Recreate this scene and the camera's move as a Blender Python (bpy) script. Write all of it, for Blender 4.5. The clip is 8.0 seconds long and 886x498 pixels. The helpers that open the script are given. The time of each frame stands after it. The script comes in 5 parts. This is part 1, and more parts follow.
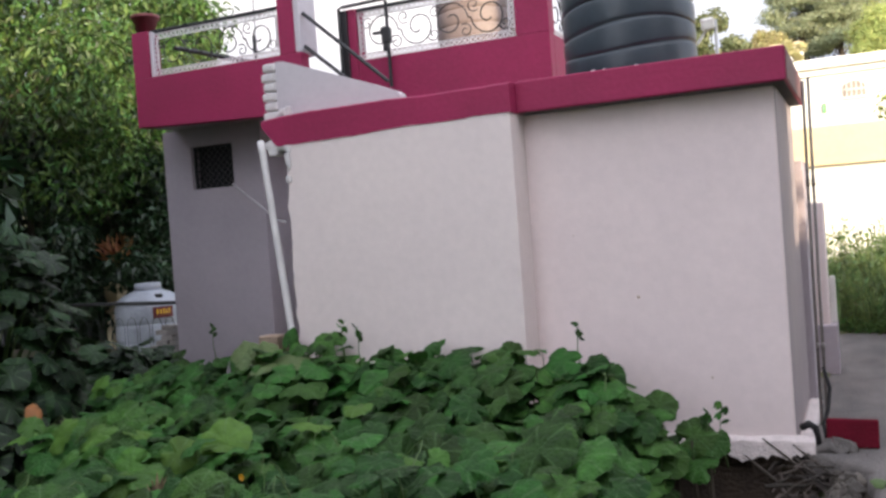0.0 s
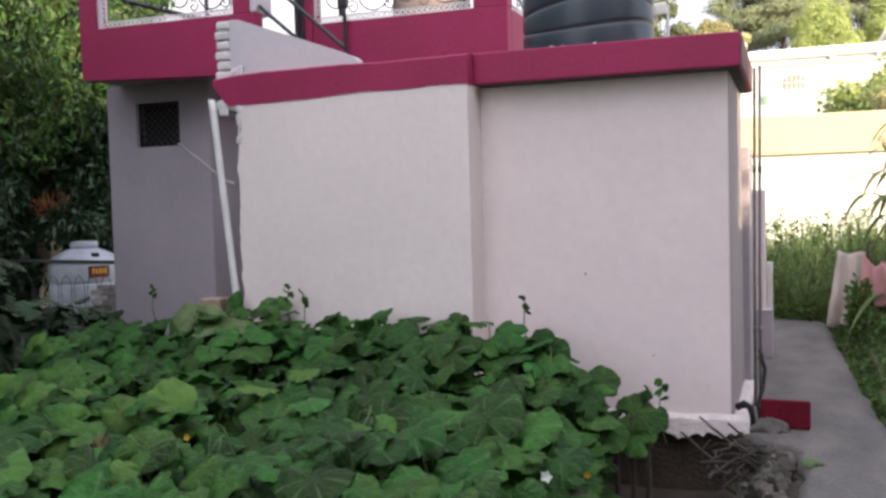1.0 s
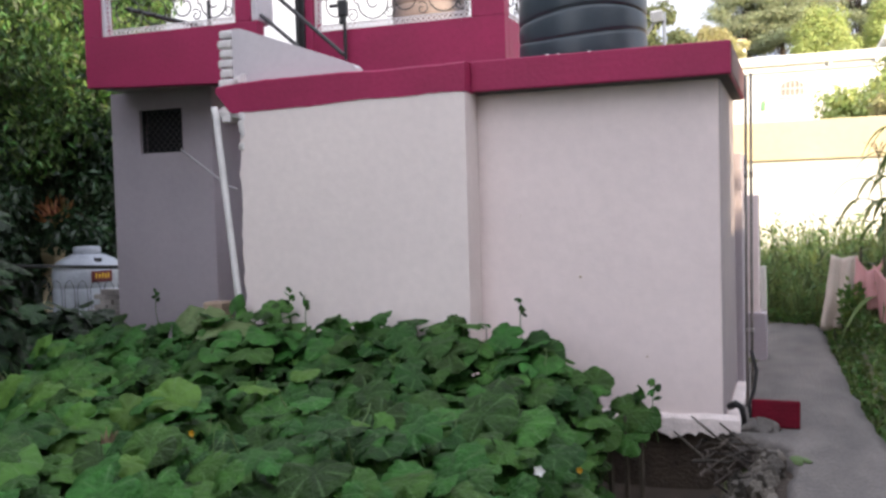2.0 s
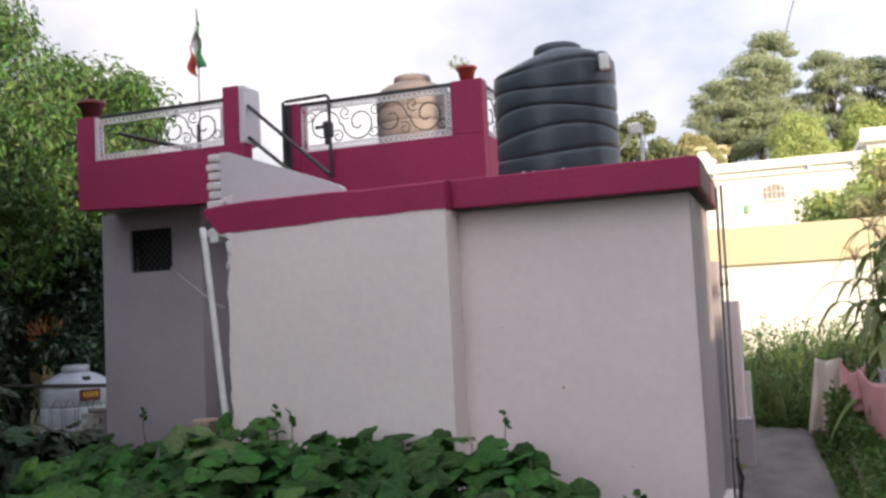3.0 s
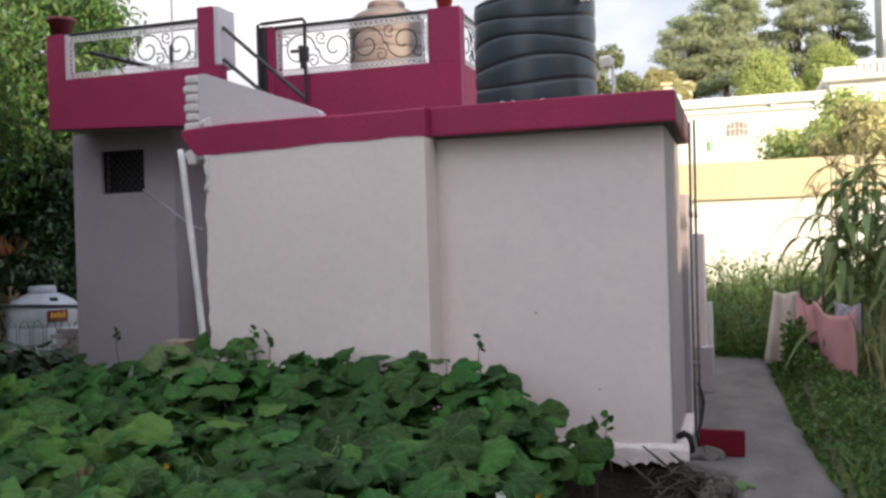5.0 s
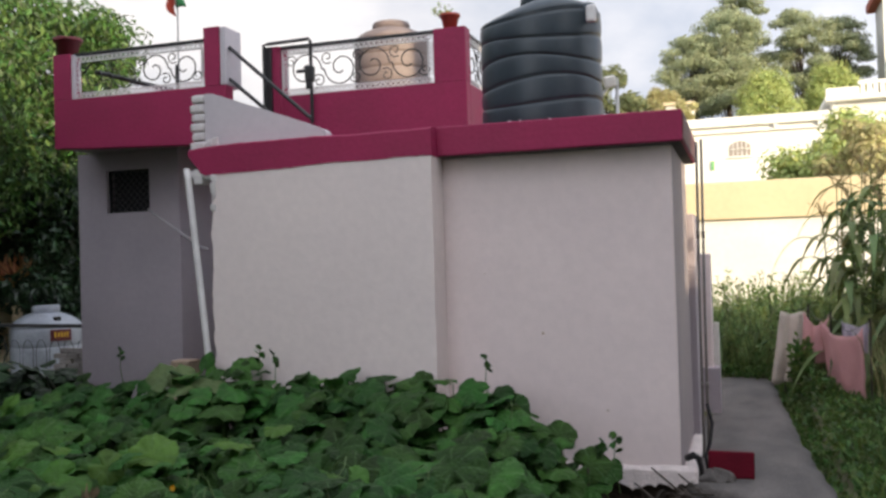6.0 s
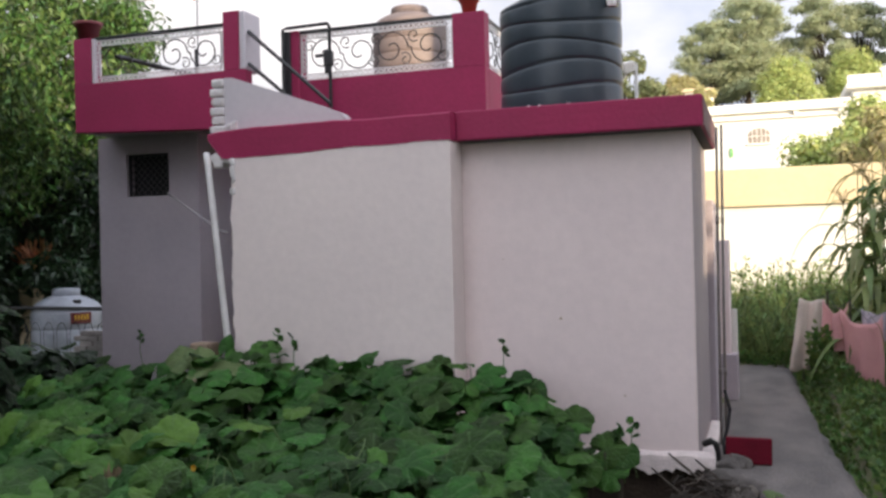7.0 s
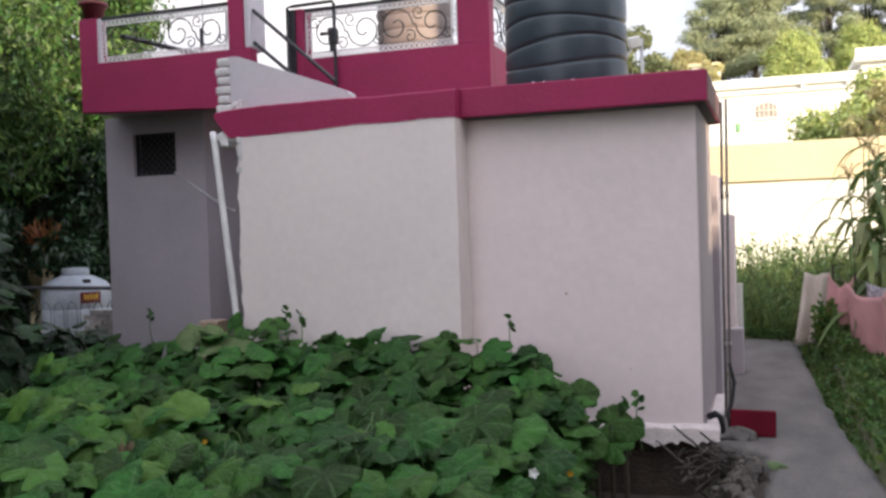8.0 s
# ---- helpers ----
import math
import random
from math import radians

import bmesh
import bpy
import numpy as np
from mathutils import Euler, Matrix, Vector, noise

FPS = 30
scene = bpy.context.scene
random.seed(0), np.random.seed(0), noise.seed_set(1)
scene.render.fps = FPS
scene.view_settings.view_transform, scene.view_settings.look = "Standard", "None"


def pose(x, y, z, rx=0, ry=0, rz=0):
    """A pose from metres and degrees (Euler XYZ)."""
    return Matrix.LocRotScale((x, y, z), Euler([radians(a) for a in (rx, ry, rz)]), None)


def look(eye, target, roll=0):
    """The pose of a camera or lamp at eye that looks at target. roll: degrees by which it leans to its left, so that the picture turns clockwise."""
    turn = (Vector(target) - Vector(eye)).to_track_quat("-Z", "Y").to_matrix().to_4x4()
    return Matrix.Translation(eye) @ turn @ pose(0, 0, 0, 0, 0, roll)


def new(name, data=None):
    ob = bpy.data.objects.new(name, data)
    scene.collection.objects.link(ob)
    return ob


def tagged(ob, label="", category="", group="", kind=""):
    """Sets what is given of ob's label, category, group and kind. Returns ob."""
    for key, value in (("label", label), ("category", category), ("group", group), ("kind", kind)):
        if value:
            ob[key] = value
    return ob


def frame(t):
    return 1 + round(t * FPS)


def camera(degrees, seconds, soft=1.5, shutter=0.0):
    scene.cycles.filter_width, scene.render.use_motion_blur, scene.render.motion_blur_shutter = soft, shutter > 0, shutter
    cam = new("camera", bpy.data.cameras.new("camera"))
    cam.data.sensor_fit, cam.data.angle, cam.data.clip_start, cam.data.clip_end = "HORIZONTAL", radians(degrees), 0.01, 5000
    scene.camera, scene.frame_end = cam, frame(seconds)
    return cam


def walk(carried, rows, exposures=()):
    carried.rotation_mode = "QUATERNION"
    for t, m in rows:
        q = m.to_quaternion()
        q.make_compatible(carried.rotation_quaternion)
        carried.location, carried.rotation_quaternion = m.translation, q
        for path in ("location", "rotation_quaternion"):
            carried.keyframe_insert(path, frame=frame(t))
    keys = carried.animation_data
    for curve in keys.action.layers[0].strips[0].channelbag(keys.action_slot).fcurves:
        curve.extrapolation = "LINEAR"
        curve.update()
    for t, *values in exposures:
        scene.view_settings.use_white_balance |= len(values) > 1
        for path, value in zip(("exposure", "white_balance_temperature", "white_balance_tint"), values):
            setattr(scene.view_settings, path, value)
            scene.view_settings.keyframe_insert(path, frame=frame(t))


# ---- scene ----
# the camera: seconds, place in metres, yaw, pitch and roll in degrees
cam = camera(50.47, 8.0, soft=2.85)
ROWS = [
    (0, 0.411, -6.844, 1.720, 23.99, -1.01, 4.17),
    (0.5, 0.380, -6.834, 1.714, 22.39, -1.42, 3.11),
    (1, 0.328, -6.869, 1.691, 20.37, -2.76, 1.56),
    (1.2, 0.363, -6.892, 1.698, 20.36, -3.04, 1.49),
    (2.3, 0.429, -7.043, 1.678, 20.48, -1.39, 1.77),
    (2.5, 0.467, -7.057, 1.683, 20.34, -0.06, 2.13),
    (3, 0.521, -7.132, 1.729, 19.92, 4.13, 2.84),
    (3.5, 0.498, -7.192, 1.701, 18.92, 3.39, 2.61),
    (4, 0.479, -7.275, 1.663, 17.96, -0.20, 1.86),
    (4.5, 0.461, -7.306, 1.686, 17.51, -0.60, 1.75),
    (6, 0.401, -7.284, 1.700, 17.69, 1.00, 1.68),
    (6.5, 0.385, -7.293, 1.691, 18.09, 0.84, 1.41),
    (7, 0.389, -7.299, 1.685, 18.68, 0.20, 1.36),
    (7.5, 0.403, -7.304, 1.685, 19.13, -0.50, 1.51),
    (8, 0.413, -7.349, 1.676, 19.09, -1.15, 1.80),
]
EXPOSURES = [(0.0, 0.88, 6810, 16), (0.5, 0.92, 6830, 16), (1.2, 0.9, 6810, 16), (2.5, 0.95, 6770, 15), (3.0, 0.53, 6830, 15), (3.5, -0.18, 6850, 10), (4.0, 0.38, 6850, 11),
             (4.5, 0.6, 6850, 12), (6.0, 0.4, 6910, 13), (7.0, 0.56, 6890, 15), (8.0, 0.71, 6830, 15)]
walk(cam, [(t, pose(x, y, z, 90 + pitch, roll, yaw)) for t, x, y, z, yaw, pitch, roll in ROWS], EXPOSURES)

# ---- sky and sun: low evening sun from behind and to the right, kept off the near house by unseen added blocks ----
SUN_EL, SUN_X, SUN_Y = radians(15), 0.756, -0.655
world = bpy.data.worlds.new("evening_sky")
scene.world = world
world.use_nodes = True
wn, wl = world.node_tree.nodes, world.node_tree.links
wn.clear()
w_out, w_bg = wn.new("ShaderNodeOutputWorld"), wn.new("ShaderNodeBackground")
w_sky = wn.new("ShaderNodeTexSky")
w_sky.sky_type, w_sky.sun_disc, w_sky.sun_elevation = "NISHITA", False, SUN_EL
w_sky.sun_rotation = math.atan2(SUN_X, SUN_Y)
w_sky.air_density, w_sky.dust_density = 1.2, 2.0
w_co, w_map = wn.new("ShaderNodeTexCoord"), wn.new("ShaderNodeMapping")
w_map.inputs["Scale"].default_value = (1.5, 1.5, 2.7)
w_map.inputs["Location"].default_value = (0.35, 0.2, 0.1)
w_noise = wn.new("ShaderNodeTexNoise")
w_noise.inputs["Scale"].default_value, w_noise.inputs["Detail"].default_value = 1.15, 7.0
w_noise.inputs["Roughness"].default_value = 0.55
w_cover, w_tone = wn.new("ShaderNodeValToRGB"), wn.new("ShaderNodeValToRGB")
w_cover.color_ramp.elements[0].position, w_cover.color_ramp.elements[1].position = 0.2, 0.46
w_tone.color_ramp.elements[0].position, w_tone.color_ramp.elements[1].position = 0.42, 0.66
w_tone.color_ramp.elements[0].color, w_tone.color_ramp.elements[1].color = (3.6, 4.4, 5.7, 1), (8.9, 9.0, 9.3, 1)
w_mix = wn.new("ShaderNodeMix")
w_mix.data_type = "RGBA"
wl.new(w_co.outputs["Generated"], w_map.inputs["Vector"])
wl.new(w_map.outputs[0], w_noise.inputs["Vector"])
wl.new(w_noise.outputs["Fac"], w_cover.inputs[0])
wl.new(w_noise.outputs["Fac"], w_tone.inputs[0])
wl.new(w_cover.outputs[0], w_mix.inputs[0])
wl.new(w_sky.outputs[0], w_mix.inputs[6])
# clouds are brighter the nearer they stand to the low sun
w_dot, w_glow, w_lit = wn.new("ShaderNodeVectorMath"), wn.new("ShaderNodeMapRange"), wn.new("ShaderNodeVectorMath")
w_dot.operation, w_lit.operation = "DOT_PRODUCT", "SCALE"
w_dot.inputs[1].default_value = (SUN_X * math.cos(SUN_EL), SUN_Y * math.cos(SUN_EL), math.sin(SUN_EL))
w_glow.inputs["From Min"].default_value, w_glow.inputs["From Max"].default_value = -1.0, 1.0
w_glow.inputs["To Min"].default_value, w_glow.inputs["To Max"].default_value = 0.84, 2.6
wl.new(w_co.outputs["Generated"], w_dot.inputs[0])
wl.new(w_dot.outputs["Value"], w_glow.inputs[0])
wl.new(w_tone.outputs[0], w_lit.inputs[0])
wl.new(w_glow.outputs[0], w_lit.inputs["Scale"])
wl.new(w_lit.outputs[0], w_mix.inputs[7])
wl.new(w_mix.outputs[2], w_bg.inputs["Color"])
w_bg.inputs["Strength"].default_value = 0.09
wl.new(w_bg.outputs[0], w_out.inputs[0])

sun = new("sun", bpy.data.lights.new("sun", "SUN"))
sun.data.energy, sun.data.angle, sun.data.color = 5.0, radians(0.6), (1.0, 0.86, 0.62)
sun.matrix_world = look((SUN_X * 50, SUN_Y * 50, 50 * math.tan(SUN_EL)), (0, 0, 0))


# ---- materials ----
def material(name, base, rough=0.6, metal=0.0, vary=0.15, scale=3.0, fine=60.0, bump=0.15, second=None, amount=0.5,
             source="", hue=0.0, spread=(0.55, 1.5), spec=0.5, stretch=(1, 1, 1), translucent=0.0, veins=False):
    """A procedural surface: coarse and fine variation of the colour, fine relief, and if wanted a piece-by-piece change."""
    m = bpy.data.materials.new(name)
    m.use_nodes = True
    n, l = m.node_tree.nodes, m.node_tree.links
    b = n["Principled BSDF"]
    b.inputs["Metallic"].default_value = metal
    b.inputs["Specular IOR Level"].default_value = spec
    co, mp = n.new("ShaderNodeTexCoord"), n.new("ShaderNodeMapping")
    mp.inputs["Scale"].default_value = stretch
    geo = n.new("ShaderNodeNewGeometry")
    l.new(geo.outputs["Position"], mp.inputs["Vector"])
    big, small = n.new("ShaderNodeTexNoise"), n.new("ShaderNodeTexNoise")
    for node, s, d in ((big, scale, 5.0), (small, fine, 3.0)):
        node.inputs["Scale"].default_value, node.inputs["Detail"].default_value = s, d
        l.new(mp.outputs[0], node.inputs["Vector"])
    ramp = n.new("ShaderNodeValToRGB")
    two = second or tuple(c * (1 - 2 * vary) for c in base)
    ramp.color_ramp.elements[0].position, ramp.color_ramp.elements[1].position = amount - 0.2, amount + 0.2
    ramp.color_ramp.elements[0].color, ramp.color_ramp.elements[1].color = (*two, 1), (*base, 1)
    l.new(big.outputs["Fac"], ramp.inputs[0])
    last = ramp.outputs[0]
    grain = n.new("ShaderNodeMix")
    grain.data_type, grain.blend_type = "RGBA", "MULTIPLY"
    grain.inputs[0].default_value = min(1.0, vary * 2)
    l.new(last, grain.inputs[6])
    tone = n.new("ShaderNodeMapRange")
    tone.inputs["From Min"].default_value, tone.inputs["From Max"].default_value = 0.3, 0.7
    tone.inputs["To Min"].default_value, tone.inputs["To Max"].default_value = 0.6, 1.15
    l.new(small.outputs["Fac"], tone.inputs[0])
    l.new(tone.outputs[0], grain.inputs[7])
    last = grain.outputs[2]
    if source:
        hsv, r1, r2 = n.new("ShaderNodeHueSaturation"), n.new("ShaderNodeMapRange"), n.new("ShaderNodeMapRange")
        if source == "object":
            rnd = n.new("ShaderNodeObjectInfo").outputs["Random"]
        else:
            rnd = geo.outputs["Random Per Island"]
        r1.inputs["To Min"].default_value, r1.inputs["To Max"].default_value = 0.5 - hue, 0.5 + hue
        r2.inputs["To Min"].default_value, r2.inputs["To Max"].default_value = spread
        swap = n.new("ShaderNodeMath")
        swap.operation = "FRACT"
        far = n.new("ShaderNodeMath")
        far.operation = "MULTIPLY"
        far.inputs[1].default_value = 7.31
        l.new(rnd, far.inputs[0])
        l.new(far.outputs[0], swap.inputs[0])
        l.new(rnd, r1.inputs[0])
        l.new(swap.outputs[0], r2.inputs[0])
        l.new(r1.outputs[0], hsv.inputs["Hue"])
        l.new(r2.outputs[0], hsv.inputs["Value"])
        l.new(last, hsv.inputs["Color"])
        last = hsv.outputs[0]
    if veins:
        # five pale ribs that fan out from the leaf's stalk
        sep, ang, rib, cosine, edge = (n.new("ShaderNodeSeparateXYZ"), n.new("ShaderNodeMath"), n.new("ShaderNodeMath"),
                                       n.new("ShaderNodeMath"), n.new("ShaderNodeMapRange"))
        l.new(co.outputs["UV"], sep.inputs[0])
        ang.operation, rib.operation, cosine.operation = "ARCTAN2", "MULTIPLY", "COSINE"
        l.new(sep.outputs[0], ang.inputs[0])
        l.new(sep.outputs[1], ang.inputs[1])
        rib.inputs[1].default_value = 7.0
        l.new(ang.outputs[0], rib.inputs[0])
        l.new(rib.outputs[0], cosine.inputs[0])
        edge.inputs["From Min"].default_value, edge.inputs["From Max"].default_value = 0.9, 1.0
        edge.inputs["To Max"].default_value = 0.42
        l.new(cosine.outputs[0], edge.inputs[0])
        pale = n.new("ShaderNodeMix")
        pale.data_type = "RGBA"
        pale.inputs[7].default_value = (0.11, 0.2, 0.08, 1)
        l.new(edge.outputs[0], pale.inputs[0])
        l.new(last, pale.inputs[6])
        last = pale.outputs[2]
    l.new(last, b.inputs["Base Color"])
    rr = n.new("ShaderNodeMapRange")
    rr.inputs["To Min"].default_value, rr.inputs["To Max"].default_value = max(0.02, rough - 0.12), min(1, rough + 0.12)
    l.new(big.outputs["Fac"], rr.inputs[0])
    l.new(rr.outputs[0], b.inputs["Roughness"])
    if bump:
        bp = n.new("ShaderNodeBump")
        bp.inputs["Strength"].default_value, bp.inputs["Distance"].default_value = bump, 0.02
        l.new(small.outputs["Fac"], bp.inputs["Height"])
        l.new(bp.outputs[0], b.inputs["Normal"])
    if translucent:
        tl, ms = n.new("ShaderNodeBsdfTranslucent"), n.new("ShaderNodeMixShader")
        ms.inputs[0].default_value = translucent
        l.new(last, tl.inputs["Color"])
        l.new(b.outputs[0], ms.inputs[1])
        l.new(tl.outputs[0], ms.inputs[2])
        l.new(ms.outputs[0], n["Material Output"].inputs[0])
    return m


CREAM_WHITE = material("cream_white_wall_paint", (0.785, 0.69, 0.66), 0.7, vary=0.05, scale=1.1, fine=14, bump=0.14, second=(0.725, 0.635, 0.615))
PINK_WHITE = material("pinkish_white_wall_paint", (0.79, 0.672, 0.655), 0.7, vary=0.05, scale=1.3, fine=14, bump=0.14, second=(0.73, 0.62, 0.61))
LAVENDER = material("lavender_grey_wall_paint", (0.43, 0.375, 0.405), 0.7, vary=0.05, scale=1.1, fine=16, bump=0.12, second=(0.37, 0.325, 0.355))
# grey tone of the side skin stands for shade on the right-facing wall
SIDE_SHADE = material("mauve_grey_side_shade", (0.4, 0.335, 0.335), 0.75, vary=0.08, scale=1.4, fine=18, bump=0.15, second=(0.32, 0.27, 0.275), stretch=(1, 1, 0.4))
PALE_GREY = material("pale_lavender_wall_paint", (0.6, 0.56, 0.58), 0.7, vary=0.05, scale=2.1, fine=20, bump=0.12, second=(0.53, 0.5, 0.53))
CRIMSON = material("crimson_paint", (0.35, 0.025, 0.091), 0.6, spec=0.3, vary=0.12, scale=1.6, fine=30, bump=0.16, second=(0.285, 0.022, 0.075))
SLAB_SHADE = material("shade_brown_red_paint", (0.17, 0.062, 0.07), 0.7, vary=0.15, scale=3, fine=30, bump=0.2, second=(0.12, 0.06, 0.06))
SOFFIT = material("shade_dark_slab_underside", (0.1, 0.085, 0.085), 0.85, vary=0.2, scale=4, fine=30, bump=0.3)
WHITEWASH = material("chipped_whitewash", (0.74, 0.71, 0.7), 0.8, vary=0.1, scale=9, fine=50, bump=0.4)
PLINTH = material("chipped_pinkish_plaster", (0.74, 0.645, 0.63), 0.8, vary=0.12, scale=9, fine=50, bump=0.5, second=(0.62, 0.55, 0.53))
CONCRETE = material("worn_concrete", (0.172, 0.152, 0.142), 0.85, vary=0.24, scale=2.2, fine=32, bump=0.7, second=(0.082, 0.074, 0.07), stretch=(1.4, 0.7, 1))
RUBBLE = material("earthy_rubble", (0.13, 0.115, 0.1), 0.9, vary=0.25, scale=8, fine=50, bump=0.7, second=(0.07, 0.058, 0.048), source="island")
SOIL = material("dark_soil", (0.075, 0.055, 0.042), 0.95, vary=0.25, scale=4, fine=40, bump=0.9)
GROUND = material("grassy_ground", (0.1, 0.13, 0.045), 0.95, vary=0.25, scale=1.5, fine=30, bump=0.8, second=(0.1, 0.075, 0.05))
BLACK_IRON = material("black_painted_iron", (0.02, 0.02, 0.022), 0.45, vary=0.1, fine=80, bump=0.1)
WHITE_IRON = material("white_painted_cast_iron", (0.78, 0.77, 0.76), 0.5, vary=0.08, fine=80, bump=0.1)
TANK_BLACK = material("black_polythene", (0.024, 0.04, 0.053), 0.38, vary=0.12, scale=2.5, fine=25, bump=0.03, second=(0.032, 0.048, 0.06))
TANK_BROWN = material("faded_brown_polythene", (0.2, 0.155, 0.145), 0.6, vary=0.12, scale=3, fine=25, bump=0.1)
# base greyed and blued below white to carry the trees' shade
TANK_WHITE = material("white_polythene", (0.4, 0.43, 0.49), 0.5, vary=0.16, scale=3, fine=25, bump=0.05)
PVC = material("white_plastic_pipe", (0.7, 0.68, 0.67), 0.4, vary=0.08, scale=6, fine=40, bump=0.05)
PIPE_GREY = material("weathered_grey_pipe", (0.24, 0.215, 0.2), 0.5, vary=0.15, scale=8, fine=40, bump=0.1)
WASTE_GREY = material("dull_grey_plastic", (0.33, 0.305, 0.315), 0.5, vary=0.12, scale=8, fine=40, bump=0.1)
DARK_VOID = material("dark_room_behind_mesh", (0.02, 0.02, 0.022), 0.9, vary=0.1)
MESH_WIRE = material("dark_wire_mesh", (0.09, 0.085, 0.09), 0.5, metal=0.4, vary=0.1)
TERRACOTTA = material("terracotta_plastic", (0.52, 0.075, 0.05), 0.5, vary=0.1, scale=6)
MAROON_POT = material("maroon_flower_pot", (0.19, 0.027, 0.035), 0.5, vary=0.1, scale=6)
RED_BRICK = material("red_painted_block", (0.13, 0.007, 0.018), 0.8, spec=0.12, vary=0.12, scale=5, fine=60, bump=0.3)
BARK = material("brown_bark", (0.075, 0.06, 0.045), 0.9, vary=0.25, scale=8, fine=40, bump=0.8, stretch=(1, 1, 0.25))
TWIG = material("dry_twigs", (0.075, 0.06, 0.05), 0.9, vary=0.25, scale=8, fine=60, bump=0.4, source="island", hue=0.02)
LEAF_PART = material("pumpkin_leaf_green", (0.03, 0.096, 0.0165), 0.55, vary=0.24, scale=11, fine=45, bump=1.0, spec=0.2, spread=(0.55, 1.9), source="object", hue=0.02, translucent=0.14, veins=True)
LEAF_REST = material("pumpkin_leaf_green_bed", (0.03, 0.096, 0.0165), 0.55, vary=0.24, scale=11, fine=45, bump=1.0, spec=0.2, spread=(0.55, 1.9), source="island", hue=0.02, translucent=0.14, veins=True)
# darker twin of the pumpkin leaf; the climber's shade sits in this colour
LEAF_SHADED = material("shade_toned_vine_leaf", (0.011, 0.04, 0.011), 0.5, vary=0.15, scale=9, fine=34, bump=0.7, spec=0.3, spread=(0.45, 1.7), source="object", hue=0.02, translucent=0.1, veins=True)
YOUNG_LEAF = material("young_yellow_green_leaf", (0.068, 0.165, 0.026), 0.58, vary=0.15, scale=9, fine=34, bump=0.7, spec=0.24, spread=(0.75, 1.3), source="island", hue=0.015, translucent=0.2, veins=True)
PALE_LEAF = material("dull_pale_leaf", (0.13, 0.19, 0.075), 0.65, vary=0.12, scale=9, fine=34, bump=0.6, spec=0.25, spread=(0.8, 1.15), source="island", hue=0.01, translucent=0.2, veins=True)
STEM_GREEN = material("pale_green_stem", (0.085, 0.15, 0.04), 0.6, vary=0.15, scale=9)
FOLIAGE_NEAR = material("yellow_green_foliage", (0.075, 0.145, 0.036), 0.45, spread=(0.3, 2.1), vary=0.15, scale=1.2, fine=20, bump=0.0, source="island", hue=0.035, translucent=0.3)
# darkened twin of the tree foliage, with shade put into the leaf colour
FOLIAGE_SHADED = material("shade_toned_broad_foliage", (0.014, 0.046, 0.013), 0.42, vary=0.15, scale=1.2, fine=20, bump=0.0, source="island", hue=0.03, translucent=0.15)
# hill, lime and dry foliage bases are paled to stand for haze and sun
FOLIAGE_FAR = material("haze_paled_hill_leaves", (0.395, 0.44, 0.27), 0.7, spread=(0.78, 1.2), vary=0.07, scale=0.5, fine=6, bump=0.0, source="island", hue=0.03, translucent=0.4)
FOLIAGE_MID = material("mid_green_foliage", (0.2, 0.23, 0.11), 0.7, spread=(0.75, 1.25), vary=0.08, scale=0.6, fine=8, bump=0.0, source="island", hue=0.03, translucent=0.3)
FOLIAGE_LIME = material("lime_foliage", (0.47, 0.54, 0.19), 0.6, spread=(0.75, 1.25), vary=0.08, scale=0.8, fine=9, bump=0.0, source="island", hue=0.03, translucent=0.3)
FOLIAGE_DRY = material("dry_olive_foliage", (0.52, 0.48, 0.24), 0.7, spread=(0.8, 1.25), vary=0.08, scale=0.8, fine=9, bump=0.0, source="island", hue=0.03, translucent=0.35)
GRASS = material("tall_grass_blades", (0.1, 0.182, 0.04), 0.6, vary=0.2, scale=1.5, fine=20, bump=0.0, source="island", hue=0.04, translucent=0.3)
# brighter twin of the bank grass, sunlight on the field put into its colour
FIELD_GRASS = material("sun_lifted_wild_grass", (0.195, 0.275, 0.095), 0.6, vary=0.12, scale=1.5, fine=20, bump=0.0, source="island", hue=0.04, translucent=0.35)
CORN_LEAF = material("maize_leaf", (0.18, 0.24, 0.08), 0.5, vary=0.15, scale=3, fine=30, bump=0.1, source="object", hue=0.04, translucent=0.3)
TASSEL = material("maize_tassel", (0.34, 0.27, 0.13), 0.8, vary=0.15, scale=6)
DRY_GRASS = material("dry_straw_grass", (0.27, 0.26, 0.11), 0.8, vary=0.15, scale=2, fine=20, bump=0.0, source="island", hue=0.03, translucent=0.3)
DEAD_GRASS = material("dead_brown_grass", (0.2, 0.14, 0.085), 0.9, vary=0.15, scale=3, fine=20, bump=0.0, source="island", hue=0.02, translucent=0.2)
PINK_CLOTH = material("dusty_pink_cloth", (0.6, 0.315, 0.315), 0.9, vary=0.12, scale=4, fine=120, bump=0.3, second=(0.5, 0.25, 0.26))
STRIPE_CLOTH = material("grey_striped_cloth", (0.5, 0.47, 0.52), 0.9, vary=0.15, scale=20, fine=120, bump=0.3, second=(0.22, 0.2, 0.26), stretch=(1, 1, 0.05))
CREAM_CLOTH = material("cream_cloth", (0.64, 0.55, 0.48), 0.9, vary=0.12, scale=4, fine=120, bump=0.3)
FAR_WHITE = material("sunlit_white_plaster", (0.8, 0.78, 0.72), 0.8, vary=0.06, scale=0.7, fine=8, bump=0.1)
FAR_OCHRE = material("ochre_cream_paint", (0.68, 0.56, 0.36), 0.8, vary=0.06, scale=0.7, fine=8, bump=0.1)
FAR_ROOF = material("red_roof", (0.4, 0.1, 0.06), 0.8, vary=0.1, scale=1, fine=8)
